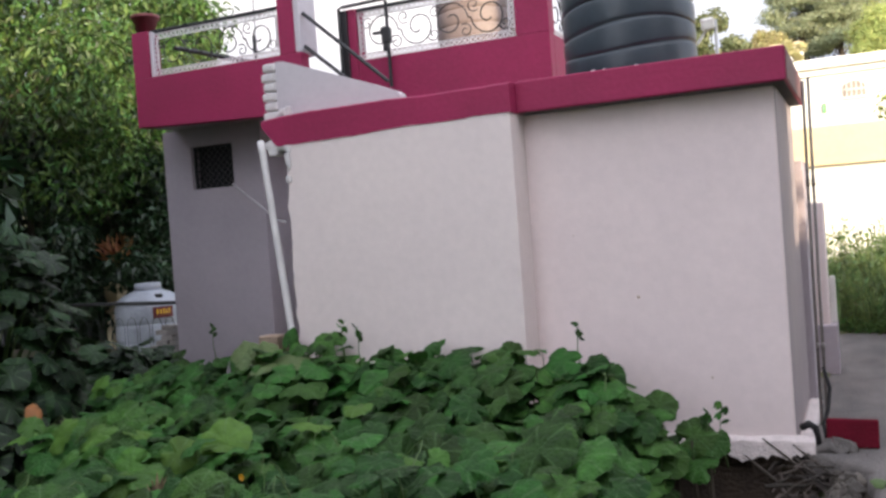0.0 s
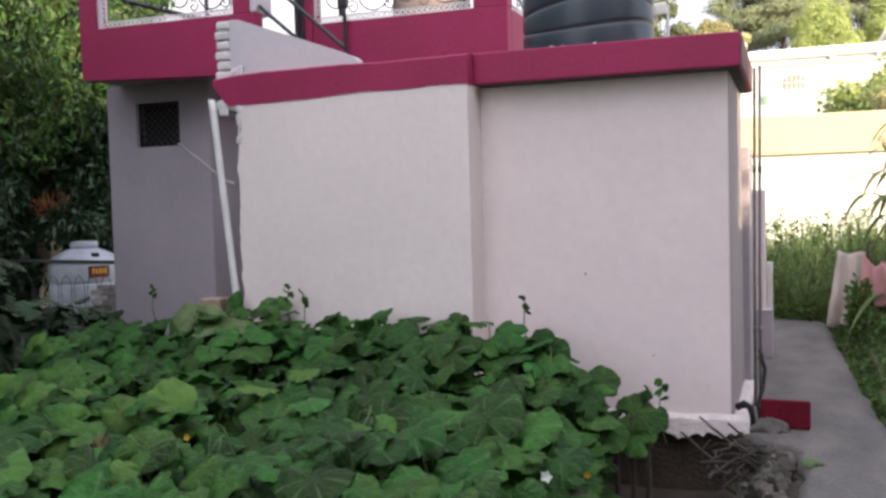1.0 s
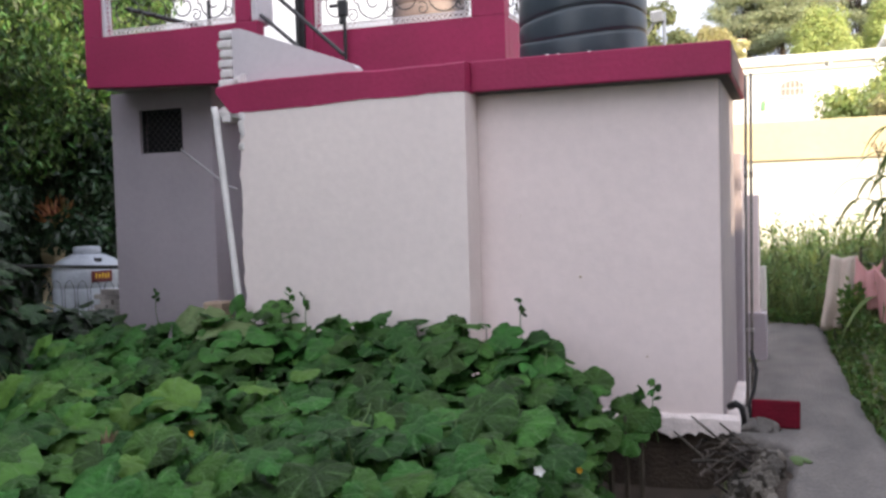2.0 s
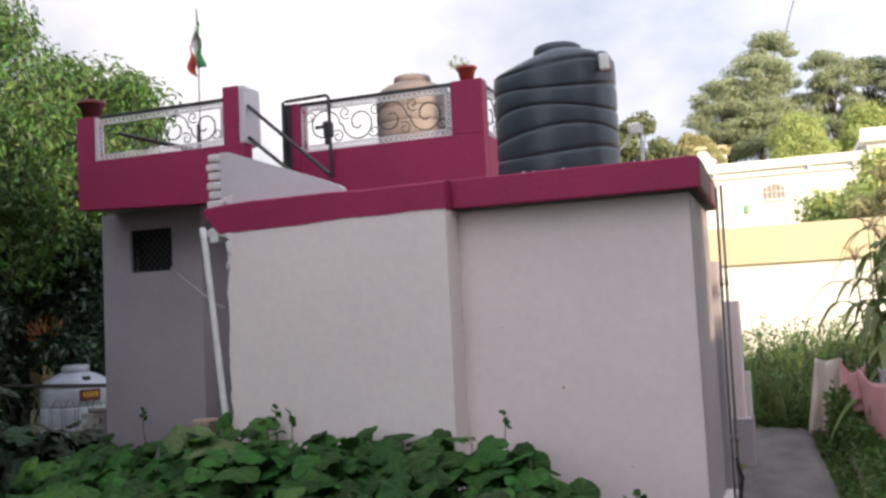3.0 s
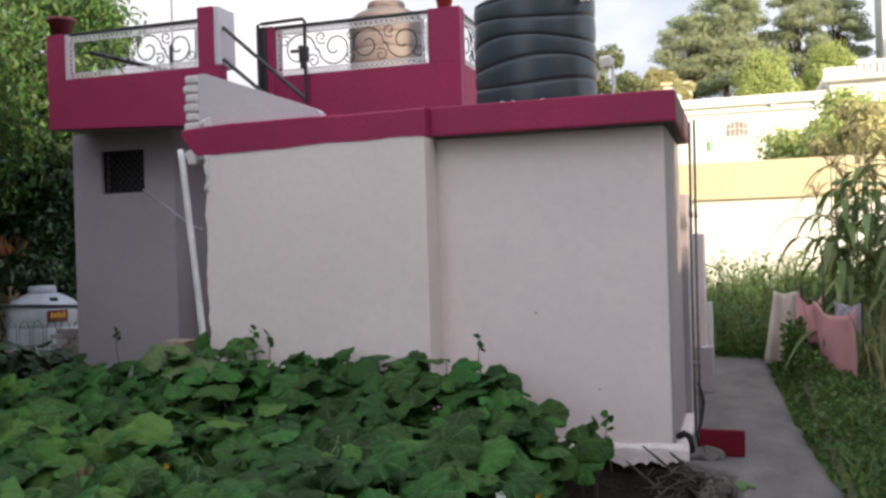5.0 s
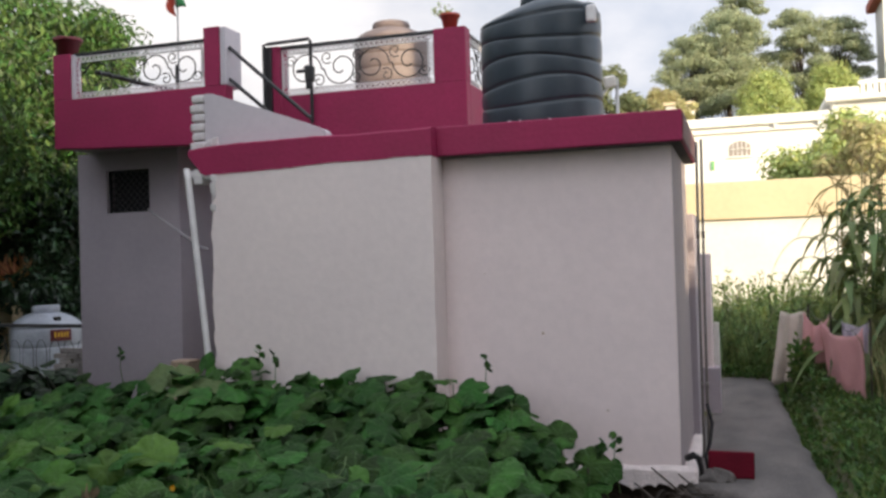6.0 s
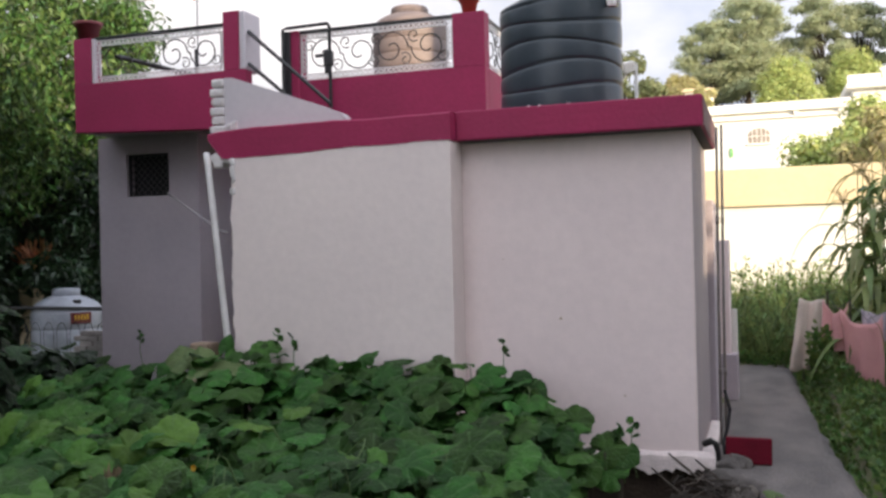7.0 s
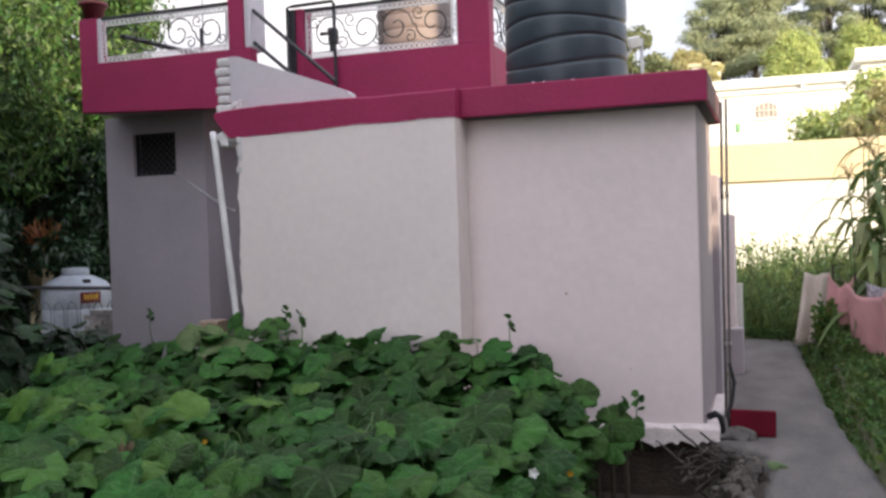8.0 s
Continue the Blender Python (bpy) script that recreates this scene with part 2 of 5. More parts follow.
FAR_GLASS = material("pale_grey_window_glass", (0.34, 0.29, 0.25), 0.25, vary=0.1, scale=2)
GREEN_PAINT = material("green_cloth", (0.2, 0.48, 0.2), 0.8, vary=0.1, scale=2)
SAFFRON = material("saffron_cloth", (0.62, 0.09, 0.05), 0.8, vary=0.1, scale=4)
FLAG_GREEN = material("flag_green_cloth", (0.03, 0.22, 0.07), 0.8, vary=0.1, scale=4)
FLAG_WHITE = material("flag_white_cloth", (0.75, 0.72, 0.68), 0.8, vary=0.08, scale=4)
LAMP_GREY = material("grey_lamp_metal", (0.55, 0.55, 0.55), 0.4, metal=0.3, vary=0.1)
YELLOW_PRINT = material("yellow_print", (0.7, 0.4, 0.03), 0.6, vary=0.05)
RED_PRINT = material("dark_red_print", (0.12, 0.02, 0.02), 0.6, vary=0.05)
FLOWER_Y = material("yellow_petal", (0.75, 0.4, 0.02), 0.6, vary=0.1, translucent=0.2)
FLOWER_W = material("white_petal", (0.8, 0.8, 0.78), 0.6, vary=0.05, translucent=0.2)
RUBBER = material("black_hose_rubber", (0.016, 0.015, 0.016), 0.6, spec=0.25, vary=0.1)
BRICK_PLAIN = material("pale_brick", (0.5, 0.37, 0.28), 0.85, vary=0.15, scale=7, fine=50, bump=0.4)
BRICK_GREY = material("dusty_grey_brick", (0.3, 0.27, 0.26), 0.9, vary=0.18, scale=7, fine=50, bump=0.4, source="object", spread=(0.7, 1.25))
# orange base lifted as though a sun patch fell on the shrub
DRY_LEAF = material("dry_orange_leaf", (0.68, 0.34, 0.19), 0.8, vary=0.15, scale=4, source="island", hue=0.02, translucent=0.3)
WITHERED = material("withered_leaf", (0.33, 0.13, 0.04), 0.8, vary=0.15, scale=9)
PLAIN_GREY = material("plain_grey_render", (0.45, 0.43, 0.41), 0.8, vary=0.08, scale=1, fine=20)


# ---- building helpers ----
class Shape:
    """Gathers vertices, faces and leaf coordinates for one mesh."""

    def __init__(self):
        self.v, self.f, self.uv = [], [], []

    def add(self, verts, faces, uvs=None):
        k = len(self.v)
        self.v.extend(tuple(p) for p in verts)
        self.f.extend(tuple(i + k for i in q) for q in faces)
        self.uv.extend(uvs if uvs else [(0.3, 0.3)] * len(verts))
        return self

    def box(self, x0, y0, z0, x1, y1, z1, soft=0.0):
        if not soft:
            self.add([(x, y, z) for x in (x0, x1) for y in (y0, y1) for z in (z0, z1)],
                     [(0, 1, 3, 2), (4, 6, 7, 5), (0, 4, 5, 1), (2, 3, 7, 6), (0, 2, 6, 4), (1, 5, 7, 3)])
            return self
        bm = bmesh.new()
        bmesh.ops.create_cube(bm, size=1)
        for v in bm.verts:
            v.co = Vector(((x0 + x1) / 2 + v.co.x * (x1 - x0), (y0 + y1) / 2 + v.co.y * (y1 - y0), (z0 + z1) / 2 + v.co.z * (z1 - z0)))
        bmesh.ops.bevel(bm, geom=bm.edges[:], offset=soft, segments=2, affect="EDGES", profile=0.5)
        bm.verts.index_update()
        self.add([v.co[:] for v in bm.verts], [[v.index for v in q.verts] for q in bm.faces])
        bm.free()
        return self

    def tube(self, points, radii, sides=8, caps=True):
        pts = [Vector(p) for p in points]
        if not hasattr(radii, "__len__"):
            radii = [radii] * len(pts)
        rings, side = [], None
        for i, p in enumerate(pts):
            way = (pts[min(i + 1, len(pts) - 1)] - pts[max(i - 1, 0)]).normalized()
            if side is None:
                side = way.orthogonal().normalized()
            side = (side - way * side.dot(way)).normalized()
            up = way.cross(side)
            rings.append([p + (side * math.cos(2 * math.pi * k / sides) + up * math.sin(2 * math.pi * k / sides)) * radii[i] for k in range(sides)])
        n = len(pts)
        faces = [(i * sides + k, i * sides + (k + 1) % sides, (i + 1) * sides + (k + 1) % sides, (i + 1) * sides + k) for i in range(n - 1) for k in range(sides)]
        if caps:
            faces += [tuple(range(sides))[::-1], tuple((n - 1) * sides + k for k in range(sides))]
        return self.add([p for r in rings for p in r], faces)

    def lathe(self, profile, centre, sides=32, wobble=None):
        cx, cy, cz = centre
        verts, n = [], len(profile)
        for r, z in profile:
            for k in range(sides):
                a = 2 * math.pi * k / sides
                dz = wobble(a, z) if wobble else 0.0
                verts.append((cx + r * math.cos(a), cy + r * math.sin(a), cz + z + dz))
        faces = [(i * sides + k, i * sides + (k + 1) % sides, (i + 1) * sides + (k + 1) % sides, (i + 1) * sides + k) for i in range(n - 1) for k in range(sides)]
        faces += [tuple(range(sides))[::-1], tuple((n - 1) * sides + k for k in range(sides))]
        return self.add(verts, faces)

    def moved(self, m):
        self.v = [tuple(m @ Vector(p)) for p in self.v]
        return self

    def mesh(self, name, mat, smooth=False):
        me = bpy.data.meshes.new(name)
        me.from_pydata(self.v, [], self.f)
        me.materials.append(mat)
        layer = me.uv_layers.new(name="leaf")
        loops = np.empty(len(me.loops), dtype=np.int32)
        me.loops.foreach_get("vertex_index", loops)
        layer.data.foreach_set("uv", np.array(self.uv, dtype=np.float32)[loops].ravel())
        if smooth:
            me.polygons.foreach_set("use_smooth", [True] * len(me.polygons))
        me.update()
        return me


def empty(name, at, label, category, group="", kind=""):
    ob = new(name)
    ob.location = at
    ob.empty_display_size = 0.1
    return tagged(ob, label, category, group, kind)


def part(name, shape, mat, parent, label="", smooth=False):
    """Links a shape, given in world places, as one mesh object under a thing or a part."""
    ob = new(name, shape.mesh(name, mat, smooth))
    if parent is not None:
        ob.parent = parent
        if parent.parent is None:
            ob.matrix_parent_inverse = Matrix.Translation(parent.location).inverted()
    return tagged(ob, label)


def thing(name, shape, mat, label, category, group="", kind="", smooth=False):
    return tagged(new(name, shape.mesh(name, mat, smooth)), label, category, group, kind)


def rough_edge(x, amp, seed=0.0, scale=6.0):
    return amp * noise.noise(Vector((x * scale, seed, 0.3)))


# ---- ground: one sheet from the bed beside the path to the hill ----
def ground_z(x, y):
    far = max(0.0, y - 19.0)
    z = 0.02 + min(far, 28) * 0.17 + max(0.0, far - 28) * 0.3
    z = min(z, 9.0)
    bed = max(0.0, min(1.0, (0.25 - x) / 0.35)) * max(0.0, min(1.0, (3.2 - y) / 0.8))
    z -= 0.5 * bed
    bank = max(0.0, min(1.0, (x - 0.95) / 1.0)) * max(0.0, min(1.0, (14.0 - y) / 3.0))
    z += 0.1 * bank
    if 0.1 < x < 1.1 and y < 6.6:
        z -= 0.15
    return z + 0.05 * noise.noise(Vector((x * 0.8, y * 0.8, 0)))


def build_ground():
    xs = sorted(set([-1500, -700, -300, -150, -90, -60, -45] + list(np.arange(-32, 32.1, 1.0)) + list(np.arange(-1.4, 3.2, 0.2)) + [45, 60, 90, 150, 300, 700, 1500]))
    ys = sorted(set([-1500, -600, -200, -90, -50, -30] + list(np.arange(-20, 40.1, 1.0)) + list(np.arange(-3, 8, 0.25)) + list(range(44, 112, 6)) + [130, 200, 400, 800, 1500]))
    s = Shape()
    verts = [(x, y, ground_z(x, y)) for y in ys for x in xs]
    w = len(xs)
    s.add(verts, [(j * w + i, j * w + i + 1, (j + 1) * w + i + 1, (j + 1) * w + i) for j in range(len(ys) - 1) for i in range(w - 1)])
    thing("ground", s, GROUND, "weedy earth ground rising to a wooded hill", "ground", kind="structure", smooth=True)


build_ground()


def build_path():
    """Concrete path beside the house: uneven edges, slabs with thin joints."""
    right = [(-12, 1.6), (-4, 1.35), (-0.7, 1.04), (0.43, 0.95), (1.9, 0.87), (3.0, 0.83), (6.2, 0.74), (6.7, 0.7)]
    left = [(-12, 0.0), (-2.0, 0.36), (-0.9, 0.4), (-0.25, 0.36), (0.05, 0.05), (0.6, -0.3), (6.7, -0.3)]
    s, n, verts = Shape(), 13, []
    ys = np.arange(-12, 6.66, 0.09)
    for y in ys:
        x0 = np.interp(y, [p[0] for p in left], [p[1] for p in left]) + rough_edge(y, 0.09 if y < 0.2 else 0.0, 2, 5)
        x1 = np.interp(y, [p[0] for p in right], [p[1] for p in right]) + rough_edge(y, 0.035, 5, 3)
        for k in range(n):
            x = x0 + (x1 - x0) * k / (n - 1)
            verts.append((x, y, 0.003 * noise.noise(Vector((x * 1.6, y * 0.9, 7))) + 0.0015 * noise.noise(Vector((x * 7, y * 7, 2))) - (0.02 if k in (0, n - 1) else 0)))
    top, m = len(verts), len(ys)
    verts += [(x, y, -0.22) for x, y, z in verts]
    faces = [(j * n + i, j * n + i + 1, (j + 1) * n + i + 1, (j + 1) * n + i) for j in range(m - 1) for i in range(n - 1)]
    rim = [i for i in range(n)] + [j * n + n - 1 for j in range(1, m)] + [(m - 1) * n + i for i in range(n - 2, -1, -1)] + [j * n for j in range(m - 2, 0, -1)]
    faces += [(p, p + top, q + top, q) for p, q in zip(rim, rim[1:] + rim[:1])]
    s.add(verts, faces)
    thing("pavement", s, CONCRETE, "worn grey concrete path beside the house wall", "path", kind="structure", smooth=True)


build_path()

# ---- the house ----
house = empty("house", (-3.5, 1.5, 0), "single-storey house with pinkish white walls and crimson parapets", "house")
FAS_Z0, FAS_Z1 = 2.59, 2.83


def build_blocks():
    # right block: wall set back under the overhanging slab
    s = Shape().box(-1.96, 0.18, -0.02, -0.1, 1.9, 2.585, 0.008)
    part("wall", s, PINK_WHITE, house, "smooth pinkish white rendered wall")
    # left block, a little proud, with a chipped free edge on its outer side
    s = Shape()
    n = 60
    edge = []
    for i in range(n + 1):
        z = -0.4 + (2.7 + 0.4) * i / n
        edge.append((-3.972 + rough_edge(z, 0.025, 4, 7) + rough_edge(z, 0.016, 9, 23) + (0.03 * max(0, z - 2.3) / 0.3 if z > 2.3 else 0), z))
    verts = [(x, -0.13, z) for x, z in edge] + [(-1.955, -0.13, z) for x, z in edge] + [(x + 0.02, 2.2, z) for x, z in edge] + [(-1.955, 2.2, z) for x, z in edge]
    m = n + 1
    faces = []
    for i in range(n):
        faces += [(i, m + i, m + i + 1, i + 1), (2 * m + i, i, i + 1, 2 * m + i + 1), (m + i, 3 * m + i, 3 * m + i + 1, m + i + 1), (3 * m + i, 2 * m + i, 2 * m + i + 1, 3 * m + i + 1)]
    faces += [(n, m + n, 3 * m + n, 2 * m + n)]
    s.add(verts, faces)
    part("wall", s, CREAM_WHITE, house, "cream white rendered wall with a chipped edge")
    # thin skin over the side wall, shade painted in
    part("side_shade_skin", Shape().box(-0.0995, 0.195, 0.06, -0.092, 1.9, 2.58, 0.002), SIDE_SHADE, house, "thin mauve grey skin that darkens the side wall as shade would")
    # chipped white base of the right block
    s = Shape()
    m = 80
    verts, faces = [], []
    for i in range(m + 1):
        x = -1.96 + 1.985 * i / m
        low = -0.035 + rough_edge(x, 0.06, 8, 7) + rough_edge(x, 0.04, 1, 26)
        verts += [(x, 0.125, low), (x, 0.135, 0.07 + rough_edge(x, 0.012, 3, 8)), (x, 0.185, 0.105 + rough_edge(x, 0.015, 6, 6)), (x, 0.3, low)]
    faces = [(4 * i + a, 4 * i + 4 + a, 4 * i + 5 + a, 4 * i + 1 + a) for i in range(m) for a in range(3)]
    faces += [(4 * i + 3, 4 * i + 7, 4 * i + 4, 4 * i) for i in range(m)] + [(0, 1, 2, 3), (4 * m + 3, 4 * m + 2, 4 * m + 1, 4 * m)]
    s.add(verts, faces)
    part("plinth", s, PLINTH, house, "chipped pinkish plaster base course")
    s = Shape().box(-0.098, 0.305, -0.04, 0.01, 1.9, 0.045, 0.02)
    part("plinth", s, PLINTH, house, "chipped pinkish plaster base course")
    # footing of dark earth and stone under the right block
    s = Shape().box(-1.96, 0.22, -0.7, 0.015, 1.9, -0.025)
    part("footing", s, SOIL, house, "dark earth footing")
    # grey side panel in the porch
    s = Shape().box(-0.3, 1.905, -0.02, -0.03, 2.5, 2.12, 0.01)
    part("side_panel", s, LAVENDER, house, "lavender grey porch side panel")
    # roof slab over the right block and the porch
    s = Shape().box(-1.95, 0.0, FAS_Z0, 0.0, 1.88, FAS_Z1, 0.012)
    part("roof_slab", s, CRIMSON, house, "crimson painted overhanging roof slab")
    # crimson slab end covered by a browner skin, its shade painted on
    part("slab_end_skin", Shape().box(0.0005, 0.012, FAS_Z0 + 0.012, 0.006, 1.868, FAS_Z1 - 0.012, 0.002), SLAB_SHADE, house, "thin brown skin that puts shade on the slab end")
    # dark sheet under the slab paints in the shade of the overhang
    s = Shape().box(-1.94, 0.02, FAS_Z0 - 0.004, -0.02, 1.86, FAS_Z0 - 0.001)
    part("soffit", s, SOFFIT, house, "dark slab underside with its shade put into the colour")
    # slab edge of the left block, paint brushed down unevenly over the wall
    s = Shape()
    m = 70
    verts = []
    for i in range(m + 1):
        x = -4.19 + 2.243 * i / m
        low = 2.575 + 0.012 * math.sin(x * 2.1) + rough_edge(x, 0.014, 12, 2.6) - 0.02 * max(0.0, min(1.0, (-3.2 - x) / 0.45)) + 1.25 * max(0.0, -4.05 - x) + rough_edge(x, 0.006, 21, 17)
        top = 2.81 + rough_edge(x, 0.012, 15, 2.0) - 0.02 * max(0.0, (-3.2 - x)) - 0.1 * max(0.0, -4.09 - x) + rough_edge(x, 0.004, 25, 19)
        verts += [(x, -0.137, low), (x, -0.137, top - 0.012), (x, -0.12, top), (x, 0.5, top), (x, 0.5, low)]
    k = 5
    faces = [(k * i + a, k * i + k + a, k * i + k + (a + 1) % k, k * i + (a + 1) % k) for i in range(m) for a in range(k)]
    faces += [(4, 3, 2, 1, 0), tuple(k * m + a for a in range(k))]
    s.add(verts, faces)
    part("roof_edge", s, CRIMSON, house, "crimson paint brushed over the roof edge")
    s = Shape().box(-4.15, 0.5, 2.6, -1.96, 2.4, 2.79)
    part("roof_slab", s, CONCRETE, house)
    # broken mortar under the roof edge's free end
    s = Shape()
    rnd = random.Random(3)
    for i in range(9):
        x, z = -4.16 + 0.18 * rnd.random(), 2.5 + 0.08 * rnd.random()
        r = 0.02 + 0.03 * rnd.random()
        s.box(x - r, -0.11 - r * 0.3, z - r * 0.7, x + r, 0.0, z + r * 0.7, r * 0.3)
    for i in range(13):
        z, r = 2.08 + 0.45 * rnd.random() ** 0.6, 0.006 + 0.02 * rnd.random() ** 2
        x = -3.965 + 0.03 * rnd.random()
        s.box(x - r, -0.14 - r * 0.3, z - r * 1.2, x + r, -0.11, z + r * 1.2, r * 0.4)
    tagged(part("mortar_crust", s, WHITEWASH, house, "rough broken mortar and plaster flakes"), kind="stuff")


build_blocks()
for x, z, r in ((-1.15, 1.13, 0.014), (-0.65, 0.52, 0.009), (-1.62, 1.62, 0.006)):
    part("plaster_chip", Shape().lathe([(r, 0.0), (r * 0.7, 0.003), (0.002, 0.004)], (0, 0, 0), 9), BRICK_PLAIN, house, "small chip in the wall paint")
    chip = bpy.context.scene.collection.objects[-1]
    chip.data.transform(Matrix.Translation((x, 0.181, z)) @ Matrix.Rotation(radians(90), 4, "X"))


def build_left_block():
    # tall block with the mesh window, wall pieces round the opening
    x0, x1, y, z0, z1 = -7.3, -5.886, 2.3, -0.5, 3.178
    wx0, wx1, wz0, wz1 = -6.892, -6.292, 2.445, 2.958
    s = Shape()
    outer, inner = [(x0, z0), (x1, z0), (x1, z1), (x0, z1)], [(wx0, wz0), (wx1, wz0), (wx1, wz1), (wx0, wz1)]
    verts = [(a, q, b) for q in (y, y + 0.2) for a, b in outer + inner]
    faces = []
    for i in range(4):
        j = (i + 1) % 4
        faces += [(i, j, 4 + j, 4 + i), (8 + j, 8 + i, 12 + i, 12 + j), (4 + i, 4 + j, 12 + j, 12 + i), (j, i, 8 + i, 8 + j)]
    s.add(verts, faces)
    part("wall", s, LAVENDER, house, "lavender grey rendered wall")
    for a in ((x0, y + 0.2, x0 + 0.2, 6.0), (x1 - 0.2, y + 0.2, x1, 6.0), (x0, 6.0, x1, 6.2)):
        part("wall", Shape().box(a[0], a[1], z0, a[2], a[3], z1), LAVENDER, house)
    # near-black sheet behind the mesh paints in the unlit room
    win = part("window", Shape().box(wx0, y + 0.15, wz0, wx1, y + 0.17, wz1), DARK_VOID, house, "dark small window covered with wire mesh")
    bar = 0.025
    s = Shape()
    for a in ((wx0, wz0, wx1, wz0 + bar), (wx0, wz1 - bar, wx1, wz1), (wx0, wz0 + bar, wx0 + bar, wz1 - bar), (wx1 - bar, wz0 + bar, wx1, wz1 - bar)):
        s.box(a[0], y + 0.05, a[1], a[2], y + 0.08, a[3])
    part("window_frame", s, BLACK_IRON, win)
    s = Shape()
    step = 0.085
    w, h = wx1 - wx0, wz1 - wz0
    for k in range(-int(h / step) - 1, int(w / step) + 1):
        for sign in (1, -1):
            a = k * step
            t0, t1 = max(0, -a), min(h, w - a)
            if t1 - t0 < 0.02:
                continue
            p = [(wx0 + a + t if sign == 1 else wx1 - a - t, y + 0.065, wz0 + t) for t in (t0, t1)]
            s.tube(p, 0.0045, 4, False)
    part("wire_mesh", s, MESH_WIRE, win)
    # wall behind the stair well that closes the gap between the blocks
    s = Shape().box(-5.88, 4.2, -0.5, -4.0, 4.4, 2.6)
    part("wall", s, LAVENDER, house)
    # balcony parapet
    s = Shape()
    s.box(-7.13, 1.7, 3.175, -4.88, 1.86, 3.731, 0.004)
    s.v = [(x, q, z - 0.085 * (x + 7.13) / 2.25 if z < 3.4 else z) for x, q, z in s.v]
    part("balcony_parapet", s, CRIMSON, house, "crimson painted balcony parapet")
    part("balcony_slab", Shape().box(-7.11, 1.87, 3.18, -4.9, 6.2, 3.25, 0.01), LAVENDER, house)
    s = Shape().box(-7.13, 1.862, 3.252, -6.98, 6.2, 3.73)
    part("balcony_parapet", s, CRIMSON, house)
    part("parapet_post", Shape().box(-7.13, 1.698, 3.732, -6.9, 1.9, 4.26, 0.004), CRIMSON, house)
    part("parapet_post", Shape().box(-5.14, 1.698, 3.732, -4.95, 2.05, 4.375, 0.004), CRIMSON, house)
    part("post_side", Shape().box(-4.948, 1.71, 3.735, -4.876, 2.05, 4.372, 0.012), PALE_GREY, house, "lavender grey post side")
    part("panel_frame", Shape().box(-6.898, 1.72, 3.735, -6.855, 1.77, 4.25, 0.006), PALE_GREY, house, "pale lavender panel frame")
    # middle parapet behind the roof
    part("terrace_parapet", Shape().box(-4.6, 2.45, 2.79, -2.378, 2.6, 3.697, 0.004), CRIMSON, house, "crimson painted terrace parapet")
    part("terrace_parapet", Shape().box(-2.53, 2.602, 2.6, -2.378, 6.0, 3.69, 0.012), CRIMSON, house)
    part("terrace_slab", Shape().box(-4.6, 2.61, 2.6, -2.54, 6.1, 2.8), CONCRETE, house)
    part("wall", Shape().box(-4.0, 2.61, -0.4, -2.4, 6.1, 2.59), PINK_WHITE, house)
    part("parapet_post", Shape().box(-2.74, 2.448, 3.698, -2.378, 2.64, 4.285, 0.004), CRIMSON, house)
    part("parapet_post", Shape().box(-4.79, 2.43, 2.85, -4.602, 2.65, 4.28, 0.012), CRIMSON, house)


build_left_block()


def scroll(s, cx, cz, y, r, turns, a0, hand, thick=0.011):
    pts = []
    n = int(18 * turns)
    for i in range(n + 1):
        t = i / n
        a = a0 + hand * turns * 2 * math.pi * t
        pts.append((cx + r * (1 - 0.8 * t ** 1.2) * math.cos(a), y, cz + r * (1 - 0.8 * t ** 1.2) * math.sin(a)))
    s.tube(pts, thick, 5, False)
    return pts[0]


